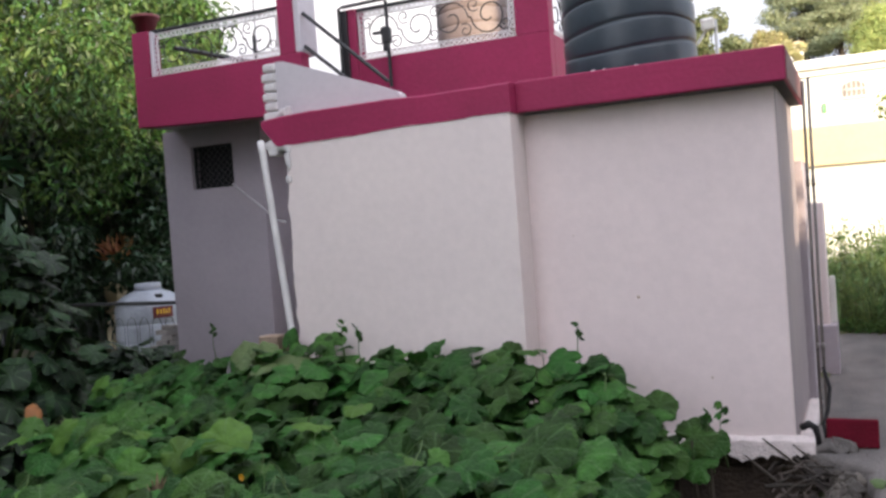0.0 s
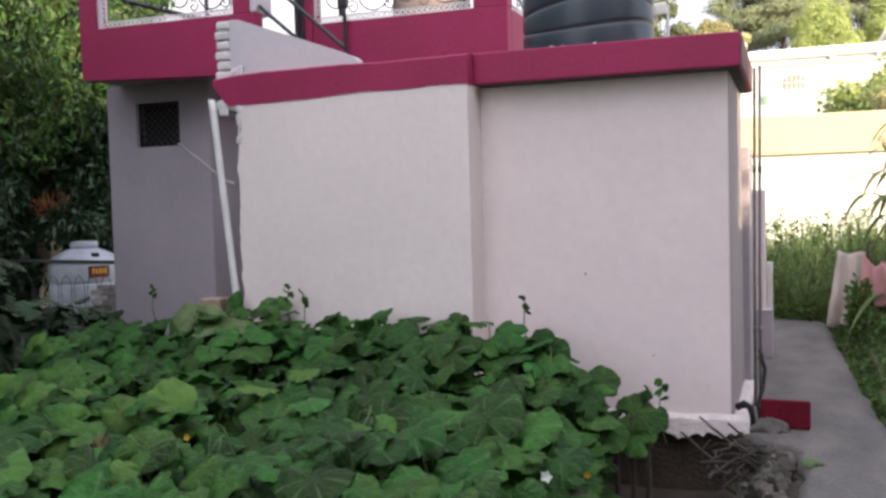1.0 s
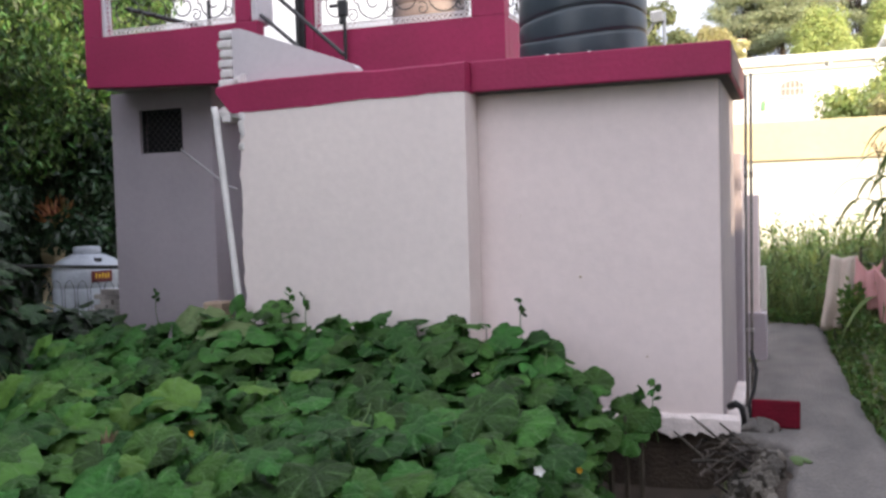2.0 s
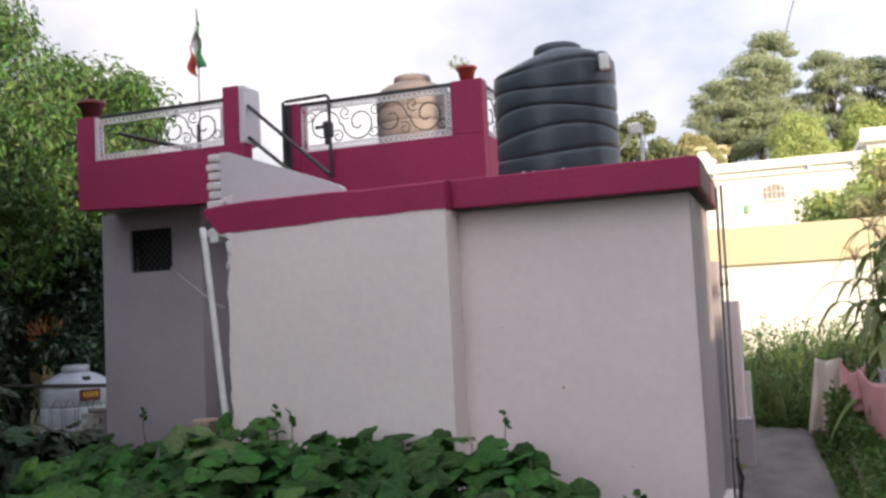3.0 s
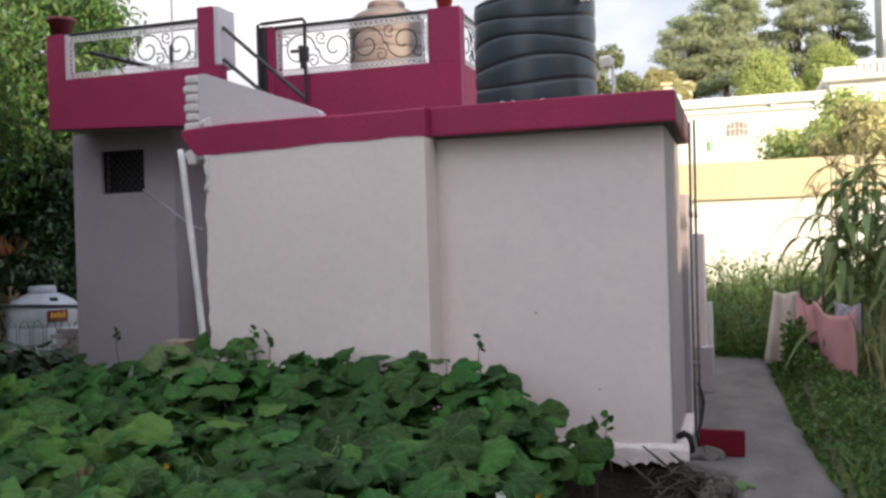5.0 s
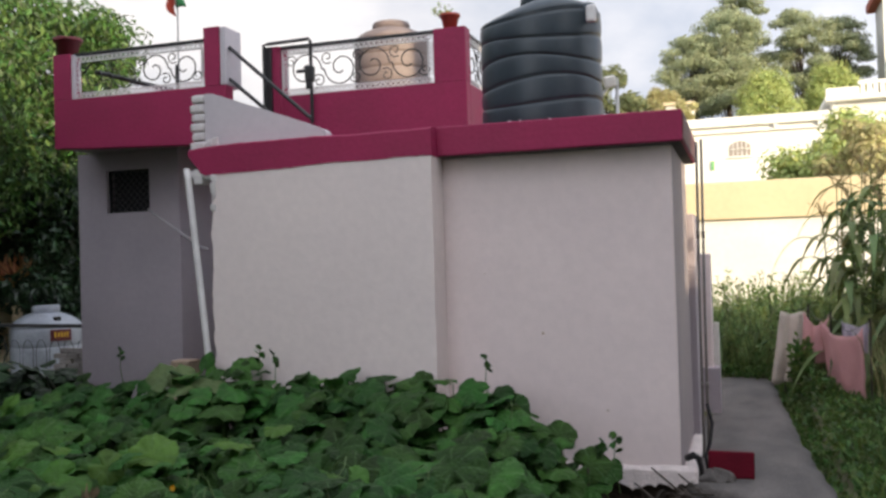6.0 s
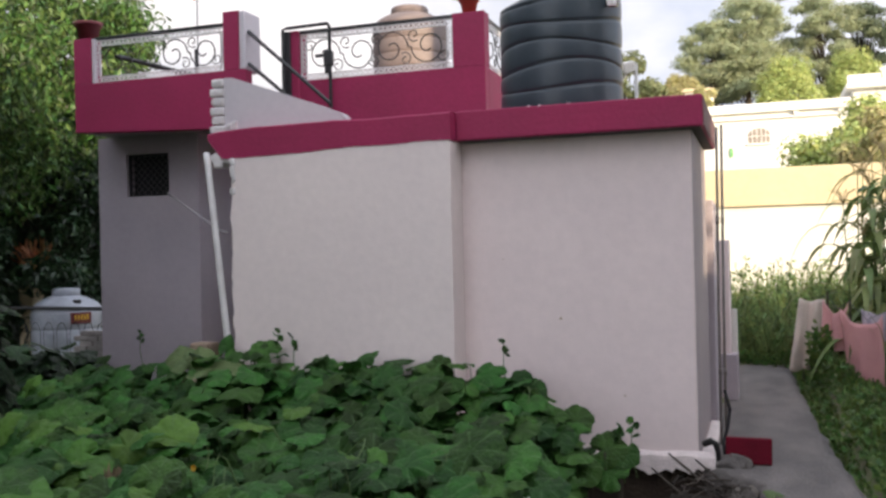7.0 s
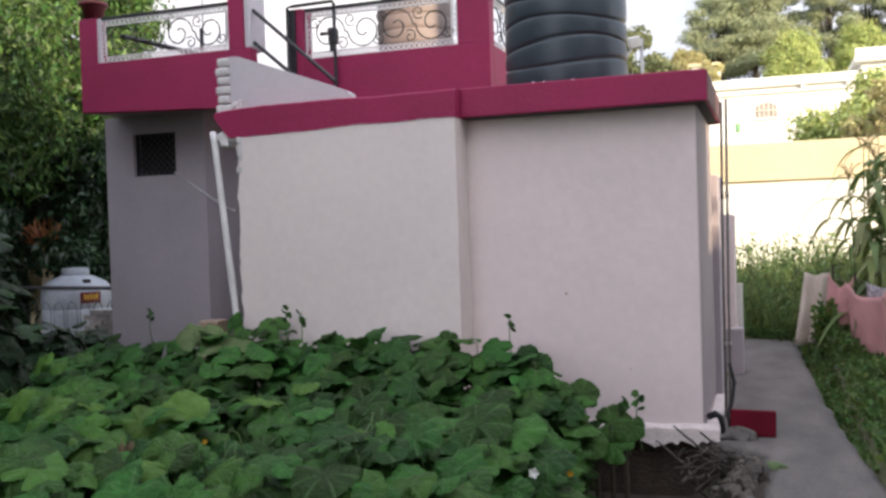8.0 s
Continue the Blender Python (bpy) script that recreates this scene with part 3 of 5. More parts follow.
def railing(a, b, z0, z1, parent):
    """A parapet panel between two plan points: black top rail, white lace border, black scrolls."""
    n = (Vector(b) - Vector(a)).length
    rail = new("railing_panel")
    rail.parent = parent
    rail.matrix_parent_inverse = Matrix.Translation(parent.location).inverted()
    tagged(rail, "white lacework panel with black iron scrolls")
    turn = math.atan2(b[1] - a[1], b[0] - a[0])
    put = Matrix.Translation((a[0], a[1], 0)) @ Matrix.Rotation(turn, 4, "Z")

    def place(name, s, mat, smooth=False):
        s.v = [tuple(put @ Vector(p)) for p in s.v]
        ob = new(name, s.mesh(name, mat, smooth))
        ob.parent = rail
        return ob

    place("top_rail", Shape().box(-0.02, -0.02, z1 - 0.01, n + 0.02, 0.03, z1 + 0.025, 0.006), BLACK_IRON)
    s = Shape()
    band = 0.07
    for x0, x1, q0, q1 in ((0, n, z0, z0 + 0.012), (0, n, z1 - 0.024, z1 - 0.012), (0, 0.014, z0, z1 - 0.012), (n - 0.014, n, z0, z1 - 0.012),
                           (band, n - band, z0 + band, z0 + band + 0.01), (band, n - band, z1 - band - 0.012, z1 - band), (band, band + 0.01, z0 + band, z1 - band), (n - band - 0.01, n - band, z0 + band, z1 - band)):
        s.box(x0, -0.008, q0, x1, 0.008, q1)
    def ring(cx, cz, r):
        s.tube([(cx + r * math.cos(k * math.pi / 4), 0, cz + r * math.sin(k * math.pi / 4)) for k in range(9)], 0.0085, 4, False)
    m = int(n / 0.062)
    for i in range(m):
        x = 0.03 + (n - 0.06) * (i + 0.5) / m
        ring(x, z0 + 0.04, 0.024)
        ring(x, z1 - 0.045, 0.024)
        s.box(x - 0.004, -0.006, z1 - 0.09, x + 0.004, 0.006, z1 - 0.07)
    for i in range(6):
        z = z0 + 0.1 + (z1 - z0 - 0.2) * (i + 0.5) / 6
        ring(0.04, z, 0.024)
        ring(n - 0.04, z, 0.024)
    place("lace_border", s, WHITE_IRON)
    inner0, inner1 = z0 + band, z1 - band
    mid, r = (inner0 + inner1) / 2, (inner1 - inner0) / 2
    k = max(1, round((n - 0.2) / (4.0 * r)))
    for i in range(k):
        x = 0.1 + (n - 0.2) * (i + 0.5) / k
        ends = []
        for cx, cz, rad, turns, a0, way, thick in ((-1.05, 0, 0.97, 1.35, 0.0, 1, 0.0085), (1.05, 0, 0.97, 1.35, math.pi, 1, 0.0085), (-0.25, -0.62, 0.36, 1.2, math.pi * 0.7, -1, 0.007),
                                                  (0.25, 0.62, 0.36, 1.2, -math.pi * 0.3, -1, 0.007), (-1.9, 0.55, 0.33, 1.2, 0.3, 1, 0.007), (1.9, -0.55, 0.33, 1.2, 3.4, 1, 0.007)):
            s = Shape()
            ends.append(scroll(s, x + cx * r, mid + cz * r, 0, r * rad, turns, a0, way, thick))
            place("iron_scroll", s, BLACK_IRON)
        place("iron_link", Shape().tube([ends[0], ((ends[0][0] + ends[1][0]) / 2, 0, mid), ends[1]], 0.008, 5, False), BLACK_IRON)
    return rail


railing((-6.9, 1.78), (-5.14, 1.78), 3.735, 4.25, house)
railing((-4.6, 2.5), (-2.745, 2.5), 3.7, 4.26, house)
railing((-2.44, 2.66), (-2.44, 5.9), 3.7, 4.26, house)


def build_stair_wall():
    # sloping stair parapet with a toothed brick end
    s = Shape()
    prof = [(-4.135, 2.79), (-4.135, 3.295), (-4.05, 3.29), (-3.6, 3.13), (-3.2, 2.985), (-2.99, 2.9), (-2.955, 2.87), (-2.95, 2.79)]
    n = len(prof)
    verts = [(x, 0.06, z) for x, z in prof] + [(x, 0.18, z) for x, z in prof]
    faces = [tuple(range(n))[::-1], tuple(range(n, 2 * n))] + [(i, (i + 1) % n, n + (i + 1) % n, n + i) for i in range(n)]
    s.add(verts, faces)
    wall = part("stair_wall", s, PALE_GREY, house, "lavender grey sloping stair wall")
    rnd = random.Random(7)
    for i in range(6):
        z = 2.79 + i * 0.084
        out = 0.0 if i % 2 else 0.022
        s = Shape().box(-4.275 - out + 0.012 * rnd.random(), 0.055, z + 0.002, -4.137, 0.185, z + 0.081, 0.022)
        part("brick", s, WHITEWASH, wall, "whitewashed brick")
    lump = Shape()
    for i in range(7):
        x, r = -4.1 + 0.14 * rnd.random(), 0.018 + 0.022 * rnd.random()
        lump.box(x - r, 0.02, 2.79, x + r, 0.058, 2.8 + 0.018 * i * rnd.random() + r, r * 0.45)
    tagged(part("mortar_crust", lump, WHITEWASH, wall, "rough white mortar lumps"), kind="stuff")
    # black handrails of the stair
    for z0, z1 in ((4.15, 3.3), (3.8, 2.98)):
        part("handrail", Shape().tube([(-4.87, 1.78, z0), (-3.91, 1.78, z1)], 0.022, 8), BLACK_IRON, house, "black iron stair handrail")
    # open gate at the head of the stair: bent square tube
    gate = part("gate", Shape().tube([(-4.77, 2.38, 3.5), (-4.77, 2.38, 4.29), (-4.72, 2.38, 4.3), (-4.2, 2.38, 4.31), (-4.18, 2.38, 4.28), (-4.18, 2.38, 3.35)], 0.02, 6), BLACK_IRON, house, "black iron gate frame")
    part("gate_leaf", Shape().box(-4.8, 2.4, 3.5, -4.69, 2.43, 4.27, 0.005), BLACK_IRON, gate)
    s = Shape().box(-4.25, 2.34, 3.82, -4.14, 2.42, 4.0, 0.02).box(-4.36, 2.36, 3.93, -4.25, 2.39, 3.97, 0.01).box(-4.24, 2.35, 3.74, -4.17, 2.4, 3.83, 0.015)
    part("lock", s, BLACK_IRON, gate, "black gate lock")


build_stair_wall()


def build_pipes():
    s = Shape().tube([(-4.19, -0.16, 2.6), (-4.17, -0.17, 2.5), (-4.0, -0.18, 0.9), (-3.95, -0.18, 0.3), (-3.93, -0.18, -0.5)], 0.03, 12)
    pipe = thing("drain_pipe", s, PVC, "leaning white plastic drain pipe beside the wall", "pipe", smooth=True)
    s = Shape().tube([(-6.3, 2.28, 2.47), (-6.2, 2.15, 2.45), (-4.12, -0.1, 1.93), (-4.0, -0.15, 1.9)], 0.012, 8)
    thing("waste_pipe", s, WASTE_GREY, "thin grey plastic pipe running from the mesh window", "pipe", smooth=True)
    for x, y, top in ((0.035, 1.0, 2.69), (0.075, 1.0, 2.71)):
        stand = empty("standpipe", (x, y, 0), "thin grey upright water pipe at the slab edge", "pipe", "standpipes")
        part("pipe", Shape().tube([(x, y, -0.02), (x + 0.005, y, 1.2), (x + 0.02, y, top)], 0.0115, 8), PIPE_GREY, stand, "", True)
        for z in (0.62, 1.9):
            dx = 0.004 if z < 1 else 0.012
            part("coupling", Shape().tube([(x + dx, y, z - 0.03), (x + dx, y, z + 0.03)], 0.015, 10), PIPE_GREY, stand, "", True)
    s = Shape().tube([(-0.06, 0.2, 0.16), (-0.01, 0.17, 0.19), (0.03, 0.16, 0.17), (0.045, 0.17, 0.1), (0.05, 0.18, -0.05)], [0.026, 0.028, 0.024, 0.02, 0.019], 10)
    thing("drain_elbow", s, RUBBER, "black bent drain pipe end at the wall foot", "pipe", smooth=True)
    s = Shape().tube([(0.08, 0.75, 0.5), (0.12, 0.7, 0.35), (0.1, 0.62, 0.2), (0.07, 0.5, 0.12), (0.09, 0.45, 0.0)], 0.014, 8)
    thing("hose", s, RUBBER, "black rubber hose hanging at the standpipes", "hose", smooth=True)


build_pipes()
thing("painted_block", Shape().box(-0.17, -0.045, -0.1, 0.17, 0.045, 0.1, 0.012).moved(Matrix.Translation((0.265, 0.32, 0.098)) @ Euler((-0.12, 0.02, 0.03)).to_matrix().to_4x4()),
      RED_BRICK, "crimson painted block set on edge in the concrete path", "block")
# spilt mortar banked against the block's foot
s = Shape().lathe([(0.17, -0.02), (0.155, 0.012), (0.11, 0.034), (0.05, 0.052), (0.005, 0.058)], (0, 0, 0), 26, lambda a, z: 0.03 * math.sin(3 * a + 1) + 0.015 * math.sin(7 * a))
thing("mortar_patch", s.moved(Matrix.Translation((0.13, 0.19, 0.0)) @ Matrix.Diagonal((1.0, 0.42, 1.0, 1))), CONCRETE, "spilt grey mortar banked against the red block", "mortar", smooth=True)


# ---- tanks ----
def water_tank(centre, r, h, ribs, mat, name, label, lid=(0.0, 0.0), lean=0.0, lid_r=0.5, sharp=0.25, neck=1.0):
    tank = empty(name, centre, label, "water tank")
    prof, n = [(r * 0.96, 0.0), (r, 0.03)], ribs * 14
    for i in range(n + 1):
        t = i / n
        prof.append((r * (0.955 + 0.045 * abs(math.sin(math.pi * t * ribs)) ** sharp), 0.04 + (h * 0.78 - 0.04) * t))
    for a in (0.05, 0.2, 0.4, 0.6, 0.8, 1.0):
        prof.append((r * (1 - (0.98 - lid_r) * a ** 1.5), h * 0.78 + h * 0.15 * neck * a ** 0.75))
    s = Shape().lathe(prof, centre, 48, lambda a, z: lean * math.cos(a - 0.4) * (0.4 + z) + (0.03 * math.sin(2 * a + 9 * z) * min(1, z * 4) if lean else 0.0))
    body = part("body", s, mat, tank, "", True)
    body_top = centre[2] + h * (0.79 + 0.15 * neck)
    c = (centre[0] + lid[0], centre[1] + lid[1], body_top)
    s = Shape().lathe([(r * lid_r, -0.06), (r * lid_r, h * 0.035), (r * lid_r * 0.98, h * 0.055), (r * lid_r * 0.92, h * 0.066), (r * lid_r * 0.4, h * 0.07), (0.02, h * 0.072)], c, 32)
    part("lid", s, mat, tank, "", True)
    return tank


tank = water_tank((-1.245, 0.92, FAS_Z1), 0.535, 1.24, 5, TANK_BLACK, "water_tank", "large black ribbed plastic water tank on the roof slab", (0.04, 0.02), 0.017, 0.4, 0.14, 0.88)
part("tank_lug", Shape().box(-0.96, 0.62, 3.72, -0.71, 0.88, 3.9, 0.06), TANK_BLACK, tank, "", True)
part("sticker", Shape().box(-0.79, 0.595, 3.71, -0.705, 0.65, 3.86, 0.02), WHITE_IRON, tank, "small white sticker")
s = Shape()
rnd = random.Random(11)
for i in range(11):
    x, r = -1.35 + 0.5 * rnd.random(), 0.007 + 0.01 * rnd.random()
    y = 0.03 + 0.25 * rnd.random()
    s.box(x - r, y - r, FAS_Z1, x + r, y + r, FAS_Z1 + r, r * 0.3)
thing("mortar_crumbs", s, WHITEWASH, "pale mortar crumbs on the roof slab edge", "rubble", kind="stuff")
water_tank((-4.66, 6.3, 4.0), 0.58, 1.45, 5, TANK_BROWN, "water_tank", "faded brown plastic water tank on a raised stand")
thing("tank_stand", Shape().box(-5.2, 5.7, 2.8, -3.9, 6.9, 4.0, 0.02), PLAIN_GREY, "plain rendered tank stand on the terrace", "stand")
white = water_tank((-11.0, 6.0, -0.45), 0.58, 1.66, 4, TANK_WHITE, "water_tank", "white plastic water tank behind a black rail", lid_r=0.4)
def on_tank(s, degrees):
    """Turns a shape built at the tank's east side to stand at an angle round its axis."""
    return s.moved(Matrix.Translation((-11.0, 6.0, 0)) @ Matrix.Rotation(radians(degrees), 4, "Z"))


for i in range(7):
    part("print", on_tank(Shape().box(0.585, -0.026, 0.63, 0.597, 0.026, 0.82, 0.002), -41 + i * 5), RED_PRINT, white, "dark printed panel")
    if i not in (0, 6):
        part("print", on_tank(Shape().box(0.59, -0.014, 0.69, 0.603, 0.014, 0.77 + 0.012 * (i % 2), 0.002), -41 + i * 5), YELLOW_PRINT, white, "plain yellow printed bar")
part("vent", on_tank(Shape().box(0.38, -0.06, 0.9, 0.5, 0.06, 1.03, 0.02), -27), RUBBER, white, "black vent cap")


# ---- flower pots, flag, lamp ----
def flower_pot(at, r, h, mat, label):
    pot = empty("flower_pot", at, label, "flower pot")
    part("pot", Shape().lathe([(r * 0.68, 0), (r * 0.92, h * 0.78), (r * 1.08, h * 0.8), (r * 1.1, h), (r * 0.95, h), (r * 0.9, h * 0.85), (0.01, h * 0.84)], at, 24), mat, pot, "", True)
    return pot


def leaf_quad(s, p, way, side, size, wide=0.5, fold=0.15):
    """One small pointed leaf of four corners, bent along its midrib."""
    tip, mid = p + way * size, p + way * size * 0.5
    drop = way.cross(side) * size * fold
    s.add([p, mid + side * size * wide * 0.5 + drop, tip, mid - side * size * wide * 0.5 + drop], [(0, 1, 2), (0, 2, 3)])


def rand_way(rnd):
    z, a = rnd.uniform(-1, 1), rnd.uniform(0, 2 * math.pi)
    q = math.sqrt(1 - z * z)
    return Vector((q * math.cos(a), q * math.sin(a), z))


pot = flower_pot((-2.57, 2.54, 4.285), 0.105, 0.16, TERRACOTTA, "orange plastic flower pot on the parapet post")
s = Shape()
rnd = random.Random(5)
for i in range(70):
    a = rand_way(rnd)
    p = Vector((-2.66, 2.54, 4.5)) + Vector((a.x * 0.11, a.y * 0.08, a.z * 0.06))
    leaf_quad(s, p, rand_way(rnd), rand_way(rnd), 0.05)
s.tube([(-2.57, 2.54, 4.42), (-2.62, 2.54, 4.5)], 0.006, 5)
part("plant", s, FOLIAGE_LIME, pot, "sparse pale green plant")
flower_pot((-7.0, 1.8, 4.26), 0.15, 0.2, MAROON_POT, "maroon flower pot on the balcony post")


def build_flag():
    flag = empty("flag", (-6.0, 3.2, 3.2), "small drooping tricolour flag on a thin pole", "flag")
    x0, y0 = FLAG_XY
    part("pole", Shape().tube([(x0, y0, 3.2), (x0 + 0.01, y0, FLAG_TOP - 0.12)], 0.012, 6), LAMP_GREY, flag)
    part("pole_tip", Shape().tube([(x0 + 0.01, y0, FLAG_TOP - 0.12), (x0, y0, FLAG_TOP + 0.13)], [0.016, 0.01], 6), BLACK_IRON, flag, "dark pole tip")
    part("pole_foot", Shape().tube([(x0, y0 - 0.03, 3.25), (x0, y0 - 0.03, 4.22)], 0.022, 8), BLACK_IRON, flag, "black iron pole foot")
    for k, (mat, name) in enumerate(((SAFFRON, "saffron_band"), (FLAG_WHITE, "white_band"), (FLAG_GREEN, "green_band"))):
        s = Shape()
        n = 14
        verts = []
        for i in range(n + 1):
            z = FLAG_TOP - 0.1 - (0.5 + 0.07 * abs(k - 1)) * i / n
            spread = 0.015 + 0.075 * math.sin(min(1, i / n * 1.3) * math.pi * 0.62)
            for j in range(4):
                u = (k + j / 3) / 3
                verts.append((x0 - spread + 2.1 * spread * u + 0.02 * math.sin(i * 0.9 + k), y0 - 0.03 + 0.05 * math.sin(u * 9 + i * 0.35), z - 0.05 * math.sin(u * 5)))
        s.add(verts, [(i * 4 + j, i * 4 + j + 1, (i + 1) * 4 + j + 1, (i + 1) * 4 + j) for i in range(n) for j in range(3)])
        ob = part(name, s, mat, flag, "", True)
        solid = ob.modifiers.new("cloth", "SOLIDIFY")
        solid.thickness = 0.004


FLAG_XY, FLAG_TOP = (-6.05, 2.6), 5.55
build_flag()


def build_lamp():
    lamp = empty("street_lamp", (-1.56, 9.0, 0), "grey flood lamp on a thin pole", "lamp")
    part("pole", Shape().tube([(-1.56, 9, -0.2), (-1.56, 9, 4.84)], 0.03, 8), LAMP_GREY, lamp)
    part("arm", Shape().tube([(-2.0, 8.98, 4.4), (-1.84, 8.98, 4.5), (-1.71, 8.98, 4.68), (-1.56, 8.98, 4.72)], 0.025, 6), LAMP_GREY, lamp)
    head = Shape().box(-0.1, -0.06, -0.09, 0.1, 0.06, 0.09, 0.02).moved(Matrix.Translation((-1.67, 8.92, 4.77)) @ Euler((0.3, -0.15, 0.3)).to_matrix().to_4x4())
    part("lamp_head", head, FLAG_WHITE, lamp, "white lamp head")


build_lamp()


# ---- trees ----
def tree(name, base, height, spread, mat, leaves, leaf, clumps, seed, label, low=0.3, group="", trunk_r=0.16, lean=0.0, droop=0.0, outward=0.8, wide=0.55, pad=0.72):
    rnd = random.Random(seed)
    t = empty(name, base, label, "tree", group)
    b = Vector(base)
    s = Shape()
    top = b + Vector((lean, 0, height * 0.72))
    s.tube([b + Vector((0, 0, -0.3)), b.lerp(top, 0.4) + Vector((0.15, 0.1, 0)), top], [trunk_r, trunk_r * 0.75, trunk_r * 0.25], 8)
    blobs = []
    for i in range(clumps):
        a = rnd.uniform(0, 2 * math.pi)
        h = low + (1 - low) * (i + rnd.random()) / clumps
        reach = spread * math.sqrt(max(0.05, 1 - (2 * (h - low) / (1 - low) - 0.85) ** 2 / 1.5)) * rnd.uniform(0.35, 1.0)
        c = b + Vector((lean * h + reach * math.cos(a), reach * math.sin(a), h * height * 0.94))
        root = b.lerp(top, max(0.15, h - 0.22))
        s.tube([root, root.lerp(c, 0.6) + Vector((0, 0, 0.06 * height)), c], [trunk_r * 0.14, trunk_r * 0.09, 0.01], 5, False)
        blobs.append((c, spread * rnd.uniform(0.26, 0.46)))
    part("trunk", s, BARK, t, "", True)
    s = Shape()
    for i in range(leaves):
        c, r = blobs[rnd.randrange(len(blobs))]
        d = rand_way(rnd)
        p = c + Vector((d.x, d.y, d.z * pad)) * r * rnd.random() ** 0.4
        face = (d * outward + rand_way(rnd) * 0.75 + Vector((0, 0, 0.25))).normalized()
        way = rand_way(rnd) + Vector((0, 0, -0.5 - droop))
        way = way - face * way.dot(face)
        if way.length < 0.05:
            continue
        way.normalize()
        leaf_quad(s, p, way, face.cross(way), leaf * rnd.uniform(0.6, 1.35), wide)
    part("crown", s, mat, t)
    return t


LEFT_TREES = "trees beside the house"
SUNNY, SHADY = "tall leafy tree with sunlit yellow-green top", "leafy tree with shade put into its dark foliage colour"
for i, (x, y, z, h, r, mat, count, leaf, clumps, low, wide) in enumerate((
        (-12.6, 3.6, -0.4, 8.6, 2.4, FOLIAGE_NEAR, 21750, 0.165, 46, 0.42, 0.34), (-12.9, 8.6, -0.4, 8.0, 2.0, FOLIAGE_NEAR, 15950, 0.165, 34, 0.4, 0.34),
        (-14.0, 6.6, -0.4, 9.4, 3.0, FOLIAGE_NEAR, 20300, 0.175, 44, 0.36, 0.34), (-15.0, 11.0, -0.2, 8.4, 2.6, FOLIAGE_NEAR, 9000, 0.22, 30, 0.35, 0.34),
        (-16.8, 6.5, -0.3, 9.0, 3.0, FOLIAGE_NEAR, 9000, 0.22, 30, 0.2, 0.34),
        (-12.4, 7.2, -0.4, 4.9, 1.7, FOLIAGE_SHADED, 11000, 0.16, 40, 0.22, 0.5), (-13.2, 9.6, -0.3, 5.4, 2.2, FOLIAGE_SHADED, 12000, 0.17, 40, 0.1, 0.5),
        (-12.6, 5.0, -0.4, 4.6, 1.3, FOLIAGE_SHADED, 9000, 0.16, 30, 0.3, 0.5), (-14.6, 8.0, -0.4, 5.6, 2.2, FOLIAGE_SHADED, 11000, 0.18, 36, 0.05, 0.5),
        # trees at and beyond the view's left edge, added tall to block skylight
        (-10.0, -0.5, -0.5, 6.2, 1.9, FOLIAGE_SHADED, 11000, 0.2, 40, 0.08, 0.5), (-8.3, -2.9, -0.5, 7.2, 2.3, FOLIAGE_SHADED, 12000, 0.22, 44, 0.06, 0.5),
        (-8.2, -6.4, -0.5, 9.6, 3.2, FOLIAGE_SHADED, 13000, 0.26, 50, 0.08, 0.5))):
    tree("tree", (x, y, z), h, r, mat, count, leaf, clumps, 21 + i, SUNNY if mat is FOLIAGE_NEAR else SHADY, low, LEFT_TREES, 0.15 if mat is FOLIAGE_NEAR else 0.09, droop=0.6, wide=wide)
HILL = "trees on the hill"
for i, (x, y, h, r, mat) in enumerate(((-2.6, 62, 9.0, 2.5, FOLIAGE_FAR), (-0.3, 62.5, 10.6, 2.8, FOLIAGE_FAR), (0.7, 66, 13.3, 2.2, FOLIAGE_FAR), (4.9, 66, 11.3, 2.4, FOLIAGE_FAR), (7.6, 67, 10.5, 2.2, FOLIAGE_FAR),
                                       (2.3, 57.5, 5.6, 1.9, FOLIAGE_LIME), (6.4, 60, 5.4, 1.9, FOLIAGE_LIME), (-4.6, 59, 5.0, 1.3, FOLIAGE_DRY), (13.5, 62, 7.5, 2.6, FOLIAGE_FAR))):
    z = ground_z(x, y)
    kind = {"haze_paled_hill_leaves": "large round-crowned tree on the hill", "lime_foliage": "sunlit lime green tree on the hill"}.get(mat.name, "small dry brownish tree on the hill")
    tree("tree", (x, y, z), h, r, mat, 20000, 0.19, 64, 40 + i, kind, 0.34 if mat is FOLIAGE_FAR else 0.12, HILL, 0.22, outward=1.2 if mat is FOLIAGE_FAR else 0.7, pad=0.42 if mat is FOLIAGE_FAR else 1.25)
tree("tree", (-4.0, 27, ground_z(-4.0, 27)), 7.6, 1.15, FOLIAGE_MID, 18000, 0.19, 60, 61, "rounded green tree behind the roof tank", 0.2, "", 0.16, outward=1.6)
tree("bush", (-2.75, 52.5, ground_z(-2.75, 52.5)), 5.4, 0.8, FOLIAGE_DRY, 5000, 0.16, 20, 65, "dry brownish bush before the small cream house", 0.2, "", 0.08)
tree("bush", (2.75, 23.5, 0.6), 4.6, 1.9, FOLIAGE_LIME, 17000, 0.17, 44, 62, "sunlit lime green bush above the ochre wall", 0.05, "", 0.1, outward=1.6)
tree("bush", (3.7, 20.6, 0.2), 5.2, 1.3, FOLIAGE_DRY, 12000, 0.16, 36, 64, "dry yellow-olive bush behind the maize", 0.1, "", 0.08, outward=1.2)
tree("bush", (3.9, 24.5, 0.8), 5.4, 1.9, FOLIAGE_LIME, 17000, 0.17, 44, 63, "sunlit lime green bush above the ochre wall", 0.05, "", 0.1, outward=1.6)


